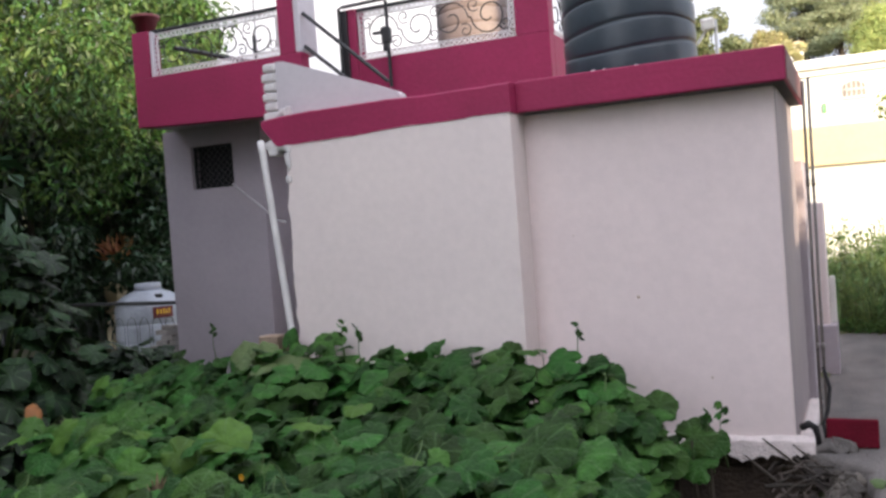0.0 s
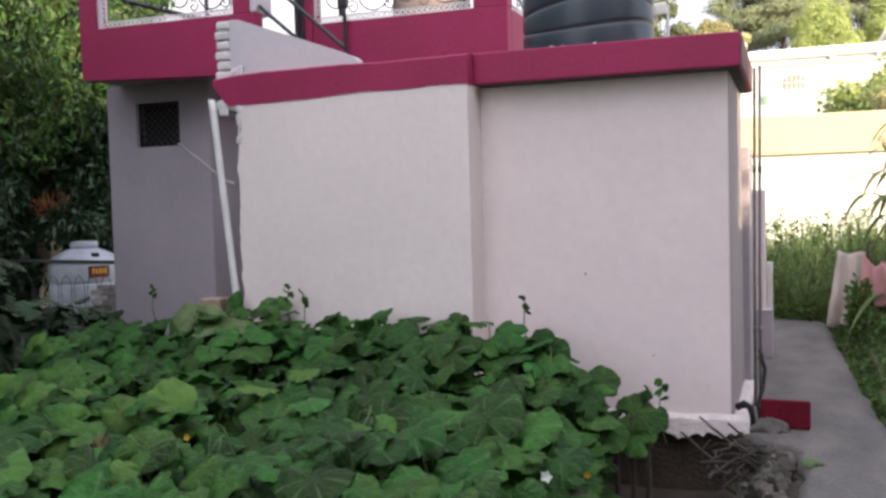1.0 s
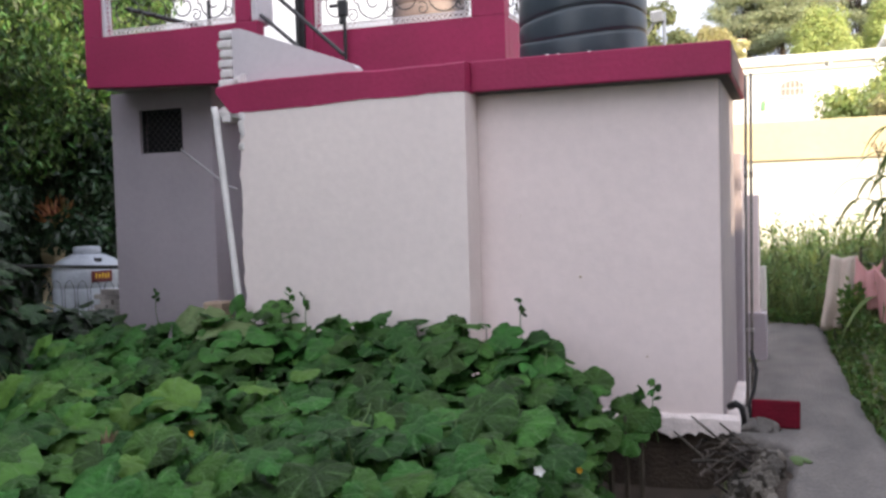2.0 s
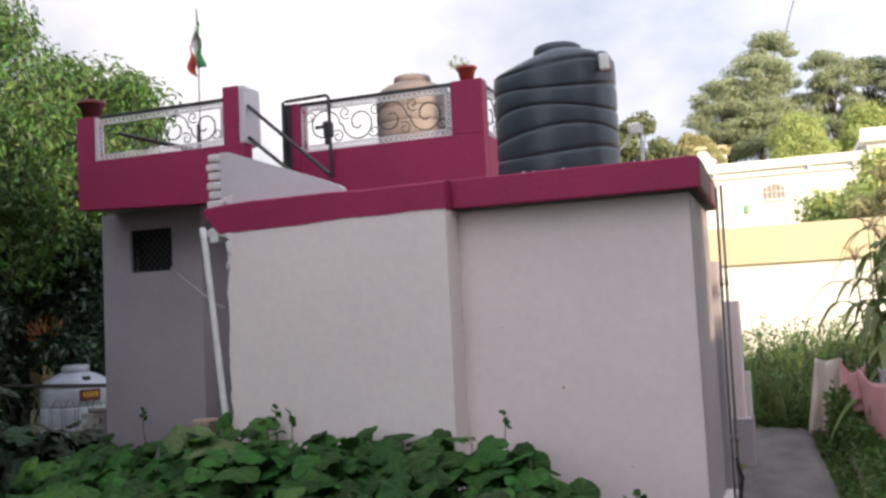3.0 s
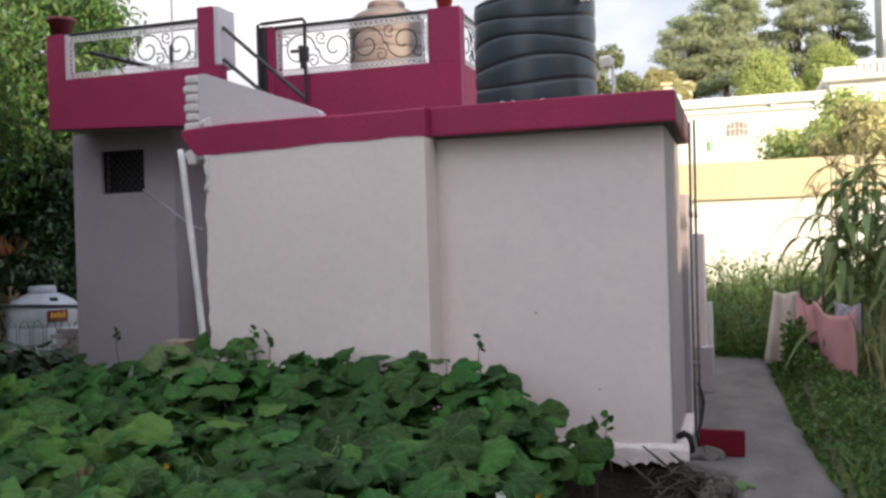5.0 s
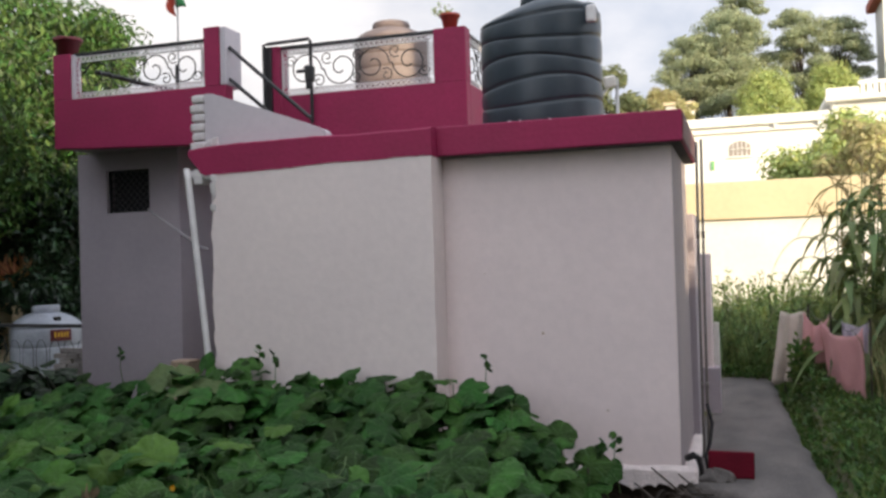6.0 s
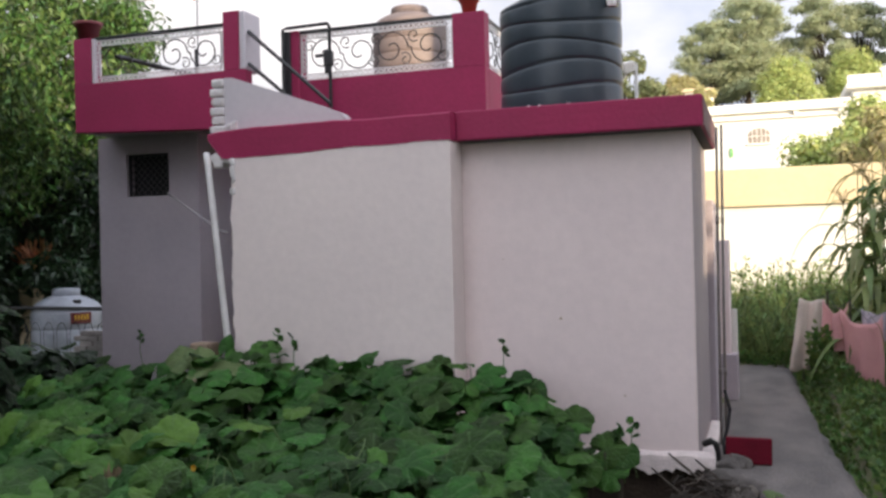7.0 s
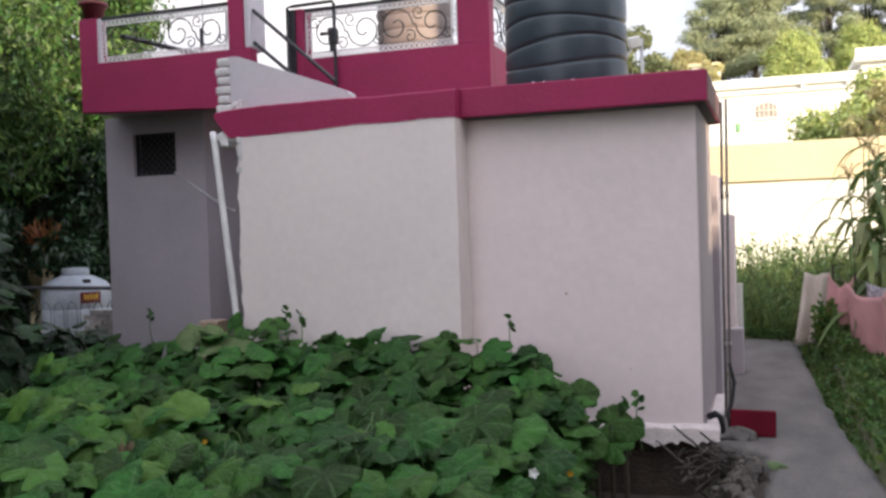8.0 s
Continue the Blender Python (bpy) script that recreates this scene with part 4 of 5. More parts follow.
# ---- far buildings ----
def build_far():
    w = empty("outbuilding", (4, 15, 0), "low sunlit white outbuilding with an ochre roof band", "building")
    part("wall", Shape().box(-8, 15, -0.3, 16, 18.5, 2.55), FAR_WHITE, w)
    part("roof_band", Shape().box(-8.1, 14.9, 2.55, 16.1, 18.6, 3.4, 0.02), FAR_OCHRE, w, "ochre cream painted roof band")
    h = empty("far_house", (1.5, 48, 5), "sunlit white house with a flat roof on the hill", "house")
    part("wall", Shape().box(-3.2, 46, 3.5, 4.8, 53, 8.75), FAR_WHITE, h)
    part("roof", Shape().box(-3.6, 45.75, 8.75, 5.0, 53.5, 9.25, 0.05), FAR_WHITE, h, "flat white roof slab")
    part("cornice", Shape().box(-3.4, 45.85, 8.42, 4.85, 46, 8.52), FAR_WHITE, h)
    # arched window with a slender grille
    rim = [(-0.1, 7.15), (1.0, 7.15)] + [(0.45 + 0.55 * math.cos(a * math.pi / 10), 7.62 + 0.33 * math.sin(a * math.pi / 10)) for a in range(11)]
    n = len(rim)
    arch = Shape().add([(x, 45.96, z) for x, z in rim] + [(x, 46.05, z) for x, z in rim], [tuple(range(n)), tuple(range(2 * n - 1, n - 1, -1))] + [(i, (i + 1) % n, n + (i + 1) % n, n + i) for i in range(n)])
    win = part("window", arch, FAR_GLASS, h, "arched barred window")
    part("sill", Shape().box(-0.2, 45.88, 7.05, 1.1, 46.0, 7.14), FAR_WHITE, win)
    for k in range(4):
        part("bar", Shape().box(0.08 + k * 0.23, 45.92, 7.15, 0.12 + k * 0.23, 45.95, 7.88), FAR_WHITE, win)
    part("bar", Shape().box(-0.08, 45.92, 7.5, 0.98, 45.95, 7.55), FAR_WHITE, win)
    for x in (-2.6, 2.2, 4.4):
        part("bracket", Shape().box(x, 45.78, 8.52, x + 0.16, 46.0, 8.74, 0.02), FAR_WHITE, h, "white eave bracket")
    part("green_cloth", Shape().box(-1.08, 45.9, 6.45, -0.9, 45.95, 6.95, 0.02), GREEN_PAINT, h, "hanging green cloth")
    h2 = empty("far_house", (8, 50, 6), "sunlit white house with a roof balustrade", "house")
    part("wall", Shape().box(5.3, 47.5, 3.5, 13, 56, 9.9), FAR_WHITE, h2)
    part("roof", Shape().box(4.9, 47, 9.9, 13.4, 56.5, 10.15, 0.04), FAR_WHITE, h2)
    part("parapet", Shape().box(4.95, 47.03, 10.15, 6.6, 47.22, 10.6, 0.03), FAR_WHITE, h2)
    for k in range(21):
        part("baluster", Shape().box(6.68 + k * 0.32, 47.05, 10.15, 6.9 + k * 0.32, 47.2, 10.7), FAR_WHITE, h2)
    part("balustrade_rail", Shape().box(6.55, 47.02, 10.7, 13.4, 47.24, 10.88, 0.03), FAR_WHITE, h2)
    h3 = empty("far_house", (9, 66, 12), "small white house with a red roof high on the hill", "house")
    part("wall", Shape().box(10.4, 64, 9, 14.6, 69, 19.6), FAR_WHITE, h3)
    for x in (10.2, 11.0, 11.8):
        part("column", Shape().box(x, 63.7, 9, x + 0.22, 63.9, 19.6), FAR_WHITE, h3, "white porch column")
    part("roof", Shape().box(9.8, 63.6, 19.6, 15, 69.4, 20.2, 0.05), FAR_ROOF, h3, "red roof")
    h4 = empty("far_house", (-4, 54, 5), "small cream house between the trees", "house")
    part("wall", Shape().box(-3.95, 54, 4, -2.3, 57, 11.4), FAR_WHITE, h4)
    part("roof", Shape().box(-4.1, 53.8, 11.4, -2.15, 57.2, 11.6, 0.05), FAR_OCHRE, h4)
    # low garden wall end past the porch
    g = empty("garden_wall", (0, 3.8, 0), "grey rendered garden wall end beside the path", "wall")
    # pale upper wall over a mauve foot puts sun and shade into the paint
    part("wall", Shape().box(-0.5, 3.45, -0.1, 0.06, 3.75, 1.75, 0.02), PINK_WHITE, g)
    part("white_board", Shape().box(0.065, 3.62, 0.5, 0.125, 3.68, 0.98, 0.008), FLAG_WHITE, g, "white painted board")
    part("wall_foot", Shape().box(-0.5, 3.4, -0.1, 0.125, 3.9, 0.5, 0.015), LAVENDER, g)


build_far()
# unseen blocks added behind the camera, which keep the low sun off this side
turn = Matrix.Translation((12.5 * SUN_X + 0.655 * -5.2, 12.5 * SUN_Y + 0.756 * -5.2, 0)) @ Matrix.Rotation(math.atan2(0.756, 0.655) + math.pi, 4, "Z")
for name, x0, x1, top, lab in (("unseen_sun_screen", -6.1, 10, 10.6, "plain grey block behind the view, added to keep the sun off"), ("unseen_low_sun_screen", -10, -6.102, 5.0, "low plain grey block behind the view, added to cut the sun lower")):
    nb = Shape().box(x0, 0, -1, x1, 4, top)
    nb.v = [tuple(turn @ Vector(p)) for p in nb.v]
    thing(name, nb, PLAIN_GREY, lab, "house")
# unseen blocks added on the right to dim light on right-facing walls
thing("unseen_sky_screen", Shape().box(5.2, -2.2, -1, 9, 1.7, 9.5, 0.05), PLAIN_GREY, "plain grey block right of the view, added to dim the right-hand light", "house")
thing("unseen_low_sky_screen", Shape().box(5.5, -7.5, -1, 7.3, -2.21, 3.4, 0.05), PLAIN_GREY, "low plain grey block right of the view, added to dim light from there", "house")
# sparse tree added out of view to break up the side wall's sun patch
tree("tree", (8.9, -6.4, 0.0), 7.2, 1.3, FOLIAGE_SHADED, 1500, 0.14, 24, 71, "unseen sparse tree added to soften the sun on the side wall", 0.45, "", 0.08)
thing("power_cable", Shape().tube([(1.82, 60, 19.4), (1.75, 40, 15.2), (1.68, 20, 10.9), (1.75, 5, 8.6), (7.2, -10.8, 8.0)], 0.022, 5), BLACK_IRON, "thin black power cable overhead", "cable")


# ---- the pumpkin bed ----
def bed_edge(y):
    return float(np.interp(y, [-4.5, -2.1, -1.4, -0.4], [-0.35, -0.6, -0.82, -0.86])) + 0.06 * math.sin(y * 5)


def bed_top(x, y):
    back = float(np.interp(x, [-6, -3.9, -2.9, -2.5, -2.2, -1.9, -1.4, -1.2, -1.0, -0.75], [0.6, 0.86, 0.84, 0.78, 0.74, 0.79, 0.72, 0.57, 0.43, 0.24]))
    front = 0.5 + 0.1 * noise.noise(Vector((x * 0.9, y * 0.9, 3.0))) + 0.2 * noise.noise(Vector((x * 2.2, y * 2.2, 5.0)))
    front = -0.3 + (front + 0.3) * max(0.0, min(1.0, (bed_edge(y) - x + 0.15) / 0.55)) ** 0.6
    if x < -4.1:
        return front - 0.14 * max(0.0, min(1.0, (y + 0.3) / 1.5))
    k = max(0.0, min(1.0, (y + 1.15) / 0.75))
    return front * (1 - k) + back * k


def in_bed(x, y):
    far_side = float(np.interp(y, [-4.6, -3.3, -2.4, -1.8, -1.0, -0.25, 1.9], [-3.1, -3.9, -4.55, -5.0, -5.5, -6.0, -7.2])) + 0.12 * math.sin(y * 4)
    if x > bed_edge(y) or y < -4.6 or x < far_side:
        return False
    return y < (-0.3 if x > -4.0 else 1.9)


def leaf_shape(seed):
    """A broad round pumpkin leaf: notched at the stalk, shallow lobes, drooping wavy rim."""
    rnd = random.Random(seed)
    n = 36
    verts, uvs = [(0, 0.06, 0.0)], [(0.0, 0.001)]
    ring = []
    for k in range(n):
        a = -math.pi + 2 * math.pi * (k + 0.5) / n
        lobes = 0.95 + 0.028 * math.cos(5 * a + 0.3 * math.sin(seed)) + 0.03 * math.cos(16 * a + seed)
        notch = 1 - 0.6 * math.exp(-((abs(a) - math.pi) / 0.24) ** 2)
        ring.append((a, lobes * notch * rnd.uniform(0.97, 1.03)))
    for q in (0.45, 0.78, 1.0):
        for a, r in ring:
            x, y = r * q * math.sin(a), r * q * math.cos(a)
            fold = 0.03 * math.cos(5 * a) + 0.1 * math.sin(2 * a + seed) + 0.06 * math.sin(3 * a + 2 * seed) + 0.05 * math.cos(9 * a + seed) * q
            z = 0.1 * q - 0.26 * q ** 2.6 + fold * q * q
            verts.append((x * 0.5, (y * 0.5) + 0.06, z * 0.5))
            uvs.append((x, y))
    faces = [(0, 1 + (k + 1) % n, 1 + k) for k in range(n)]
    for j in range(2):
        faces += [(1 + j * n + k, 1 + j * n + (k + 1) % n, 1 + (j + 1) * n + (k + 1) % n, 1 + (j + 1) * n + k) for k in range(n)]
    return verts, faces, uvs


def build_bed():
    rnd = random.Random(77)
    bed = empty("pumpkin_vine", (-2.5, -1.5, -0.4), "dense pumpkin vine with broad green leaves against the wall", "vine")
    shapes = [leaf_shape(k) for k in range(6)]
    meshes = []
    for v, f, u in shapes:
        meshes.append(Shape().add(v, f, u).mesh("leaf", LEAF_PART, True))
    rest, stems = Shape(), Shape()
    made, tries = 0, 0
    spots = []
    while len(spots) < 2100 and tries < 60000:
        tries += 1
        x, y = rnd.uniform(-9, -0.5), rnd.uniform(-4.6, 2.1)
        if not in_bed(x, y):
            continue
        deep = 0 if rnd.random() < 0.6 else rnd.uniform(0.1, 0.75 if y > -1.0 and x > -4.1 else 0.34)
        size = rnd.choice((0.13, 0.19, 0.24, 0.28, 0.33, 0.39)) * rnd.uniform(0.88, 1.12) * (1.0 if y < -1.2 else 0.85)
        if deep == 0 and any((x - a) ** 2 + (y - b) ** 2 < (0.27 * (size + c)) ** 2 for a, b, c, d in spots[-600:] if d == 0):
            continue
        spots.append((x, y, size, deep))
    for i in range(520):
        x, y = rnd.uniform(-4.0, -0.9), rnd.uniform(-0.8, -0.36)
        spots.append((x, y, rnd.choice((0.16, 0.22, 0.27, 0.31)), 0.7 * rnd.random() ** 1.6))
    spots.sort(key=lambda p: (p[3] > 0, abs(p[1] + 2.0) + 0.35 * abs(p[0] + 2.5)))
    for x, y, size, deep in spots:
        z = bed_top(x, y) - deep + rnd.uniform(-0.14, 0.07)
        tip = Euler((rnd.gauss(0.3, 0.28), rnd.gauss(0, 0.3), 0)).to_matrix().to_4x4()
        spin = Matrix.Rotation(rnd.uniform(0, 2 * math.pi), 4, "Z")
        m = Matrix.Translation((x, y, z)) @ tip @ spin @ Matrix.Diagonal((size, size * rnd.uniform(0.85, 1.1), size, 1))
        k = rnd.randrange(6)
        if made < 300:
            ob = new("leaf", meshes[k])
            ob.parent = bed
            ob.matrix_parent_inverse = Matrix.Translation(bed.location).inverted()
            ob.matrix_basis = m
            made += 1
        else:
            v, f, u = shapes[k]
            rest.add([m @ Vector(p) for p in v], f, u)
        foot = Vector((x + rnd.uniform(-0.08, 0.08), y + rnd.uniform(0.0, 0.15), z - rnd.uniform(0.3, 0.5)))
        stems.tube([foot, foot.lerp(Vector((x, y, z)), 0.6) + Vector((0, 0, 0.03)), (x, y, z)], [0.007, 0.005, 0.004], 4, False)
    # the last plants at the bed's open end, on pale stalks
    for x, y, z, size in ((-0.72, -0.42, 0.22, 0.3), (-0.58, -0.4, 0.2, 0.24), (-0.85, -0.45, 0.16, 0.3), (-0.66, -0.5, 0.05, 0.28), (-0.9, -0.6, 0.1, 0.34), (-0.64, -0.36, 0.33, 0.1)):
        v, f, u = shapes[made % 6]
        m = Matrix.Translation((x, y, z)) @ Euler((rnd.uniform(0.5, 1.0), rnd.uniform(-0.4, 0.4), 0)).to_matrix().to_4x4() @ Matrix.Rotation(rnd.uniform(0, 6.2), 4, "Z") @ Matrix.Diagonal((size, size, size, 1))
        rest.add([m @ Vector(p) for p in v], f, u)
        made += 1
    stalks = Shape()
    for x, y in ((-0.72, -0.45), (-0.82, -0.5), (-0.62, -0.42)):
        stalks.tube([(x, y, -0.55), (x + 0.01, y, -0.2), (x, y, 0.2)], [0.022, 0.02, 0.008], 6, False)
    tagged(part("dry_stalks", stalks, BARK, bed, "weathered grey-brown stalks"), kind="stuff")
    # young yellow-green leaves in loose groups
    young, pale = Shape(), Shape()
    for cx, cy, n in ((-4.2, -2.3, 7), (-3.4, -3.1, 7), (-2.9, -3.5, 5), (-3.05, -2.6, 5), (-5.2, -0.9, 4), (-1.75, -2.5, 3), (-2.6, -1.6, 2)):
        for i in range(n):
            x, y, size = cx + rnd.gauss(0, 0.22), cy + rnd.gauss(0, 0.18), rnd.uniform(0.16, 0.32)
            v, f, u = shapes[rnd.randrange(6)]
            m = Matrix.Translation((x, y, bed_top(x, y) + rnd.uniform(0.02, 0.12))) @ Euler((rnd.gauss(0.35, 0.3), rnd.gauss(0, 0.3), 0)).to_matrix().to_4x4() @ Matrix.Rotation(rnd.uniform(0, 6.28), 4, "Z") @ Matrix.Diagonal((size, size, size, 1))
            young.add([m @ Vector(p) for p in v], f, u)
    # one old pale leaf lifted at the bed's back edge
    for x, y, z, size, tx in ((-4.2, -0.5, 0.8, 0.34, 0.65), (-3.9, -0.6, 0.78, 0.56, 0.2), (-4.3, -0.45, 0.84, 0.3, 0.8), (-4.08, -0.5, 0.86, 0.26, 0.7)):
        v, f, u = shapes[1]
        m = Matrix.Translation((x, y, z)) @ Euler((tx, -0.15, 0.4)).to_matrix().to_4x4() @ Matrix.Diagonal((size, size * 0.8, size, 1))
        pale.add([m @ Vector(p) for p in v], f, u)
    part("old_leaf", pale, PALE_LEAF, bed, "dull pale green old leaves", True)
    tagged(part("young_leaves", young, YOUNG_LEAF, bed, "pale yellow-green young leaves", True), kind="stuff")
    # a dark curled leaf at the drain pipe's foot
    for x, z, size, tx in ((-3.93, 0.92, 0.22, 1.3), (-3.88, 0.84, 0.2, 0.9)):
        v, f, u = shapes[2]
        m = Matrix.Translation((x, -0.32, z)) @ Euler((tx, 0.5, 0.8)).to_matrix().to_4x4() @ Matrix.Diagonal((size * 0.6, size, size, 1))
        rest.add([m @ Vector(p) for p in v], f, u)
    # curling tendrils and runners over the leaves
    for i in range(22):
        x, y = rnd.uniform(-5, -1.0), rnd.uniform(-3.8, -0.6)
        if not in_bed(x, y):
            continue
        z, a, ln = bed_top(x, y) + 0.02, rnd.uniform(0, 6.28), rnd.uniform(0.12, 0.32)
        stems.tube([(x + ln * t * math.cos(a + t * 1.4), y + ln * t * math.sin(a + t * 1.4), z + 0.14 * math.sin(t * 3.0) - 0.05 * t) for t in (0, 0.25, 0.5, 0.75, 1.0)], [0.005, 0.004, 0.004, 0.003, 0.002], 4, False)
    # small shoots that stand up at the back edge
    for x, y, z in ((-3.45, -0.3, 1.0), (-3.3, -0.3, 0.96), (-1.5, -0.3, 0.93), (-0.62, -0.38, 0.32), (-0.53, -0.38, 0.36), (-6.3, 1.7, 0.8)):
        stems.tube([(x + 0.03, y, z - 0.35), (x - 0.01, y, z - 0.15), (x, y, z + 0.03)], [0.006, 0.005, 0.004], 4, False)
        for j in range(4):
            v, f, u = shapes[j]
            m = Matrix.Translation((x + rnd.uniform(-0.03, 0.03), y, z - 0.04 + 0.035 * j)) @ Euler((rnd.uniform(0.6, 1.4), rnd.uniform(-0.6, 0.6), rnd.uniform(0, 6))).to_matrix().to_4x4() @ Matrix.Diagonal((0.06, 0.07, 0.06, 1))
            rest.add([m @ Vector(p) for p in v], f, u)
    tagged(part("leaf_mass", rest, LEAF_REST, bed, "", True), kind="stuff")
    tagged(part("stem_mass", stems, STEM_GREEN, bed), kind="stuff")
    # a tuft of dead brown grass that stands among the leaves
    tuft = Shape()
    for i in range(90):
        d = Vector((rnd.gauss(0, 0.4), rnd.gauss(0, 0.4), 1)).normalized()
        leaf_quad(tuft, Vector((-2.88 + rnd.gauss(0, 0.035), -3.12 + rnd.gauss(0, 0.03), 0.44)), d, d.cross(Vector((0.3, 1, 0))).normalized(), rnd.uniform(0.06, 0.17), 0.07)
    tagged(part("dead_grass", tuft, DEAD_GRASS, bed, "dead brown grass tuft"), kind="stuff")
    for x, y, z, mat, lab in ((-0.74, -2.72, 0.43, FLOWER_W, "small white flower"), (-0.65, -2.25, 0.31, FLOWER_Y, "orange flower bud"), (-2.42, -3.1, 0.6, FLOWER_Y, "yellow flower bud")):
        s = Shape()
        for j in range(5):
            a = j * 2 * math.pi / 5
            leaf_quad(s, Vector((x, y, z)), Vector((math.cos(a), -0.4, math.sin(a))).normalized(), Vector((-math.sin(a), 0, math.cos(a))), 0.034 if mat is FLOWER_W else 0.022, 0.9)
        part("flower", s, mat, bed, lab)


build_bed()
s = Shape()
nx, ny = 60, 36
s.add([(-9.5 + 9.95 * i / nx, -5.2 + 5.38 * j / ny, ground_z(-9.5 + 9.95 * i / nx, -5.2 + 5.38 * j / ny) + 0.02) for j in range(ny + 1) for i in range(nx + 1)],
      [(j * (nx + 1) + i, j * (nx + 1) + i + 1, (j + 1) * (nx + 1) + i + 1, (j + 1) * (nx + 1) + i) for j in range(ny) for i in range(nx)])
thing("soil_bed", s, SOIL, "dark bare soil under the pumpkin vine", "soil", kind="structure", smooth=True)


def build_climber():
    """Vine heaped over the shrubs at the bed's far side, its shade put into the leaf colour."""
    rnd = random.Random(91)
    vine = empty("climbing_vine", (-6.6, -0.9, -0.5), "pumpkin vine climbing over shrubs beside the bed, shade in its leaf colour", "vine")
    shapes = [leaf_shape(k) for k in range(6)]
    meshes = [Shape().add(v, f, u).mesh("leaf", LEAF_SHADED, True) for v, f, u in shapes]
    s, mass, made = Shape(), Shape(), 0
    heaps = (((-7.0, -0.9, 0.5), (1.0, 1.0, 1.95), 520), ((-7.75, 1.3, 0.1), (0.85, 0.7, 0.72), 130), ((-8.0, 2.3, -0.1), (1.0, 0.5, 0.72), 140),
             ((-4.9, -3.5, -0.1), (0.8, 0.75, 0.62), 120), ((-5.7, -2.6, -0.1), (0.8, 0.8, 0.75), 130), ((-6.3, -1.7, 0.0), (0.7, 0.8, 0.9), 120))
    for centre, reach, count in heaps:
        for i in range(count):
            d = rand_way(rnd)
            if d.z < -0.25:
                continue
            r = rnd.uniform(0.7, 1.05)
            p = Vector([c + q * w * r for c, q, w in zip(centre, d, reach)])
            size = rnd.uniform(0.2, 0.38)
            q = (d + Vector((0, -0.2, 0.7))).to_track_quat("Z", "Y").to_matrix().to_4x4()
            m = Matrix.Translation(p) @ q @ Euler((rnd.gauss(0, 0.3), rnd.gauss(0, 0.3), rnd.uniform(0, 6.28))).to_matrix().to_4x4() @ Matrix.Diagonal((size, size, size, 1))
            k = rnd.randrange(6)
            if made < 300 and d.y < 0.4:
                ob = new("leaf", meshes[k])
                ob.parent = vine
                ob.matrix_parent_inverse = Matrix.Translation(vine.location).inverted()
                ob.matrix_basis = m
                made += 1
            else:
                v, f, u = shapes[k]
                mass.add([m @ Vector(c) for c in v], f, u)
            if i % 4 == 0 and reach[2] > 1:
                s.tube([(-7.0, -0.9, -0.5), (-7.0 + d.x * 0.5, -0.9 + d.y * 0.5, 0.3 + d.z * 0.9), p], [0.012, 0.009, 0.005], 4, False)
    tagged(part("leaf_mass", mass, LEAF_SHADED, vine, "", True), kind="stuff")
    for x, y, z, size in ((-5.45, -1.6, 0.56, 0.2), (-5.35, -1.7, 0.5, 0.14)):
        v, f, u = shapes[3]
        m = Matrix.Translation((x, y, z)) @ Euler((0.8, 0.3, 1.0)).to_matrix().to_4x4() @ Matrix.Diagonal((size * 0.7, size, size, 1))
        part("dead_leaf", Shape().add([m @ Vector(p) for p in v], f, u), WITHERED, vine, "withered orange-brown leaf", True)
    tagged(part("stem_mass", s, STEM_GREEN, vine), kind="stuff")


build_climber()


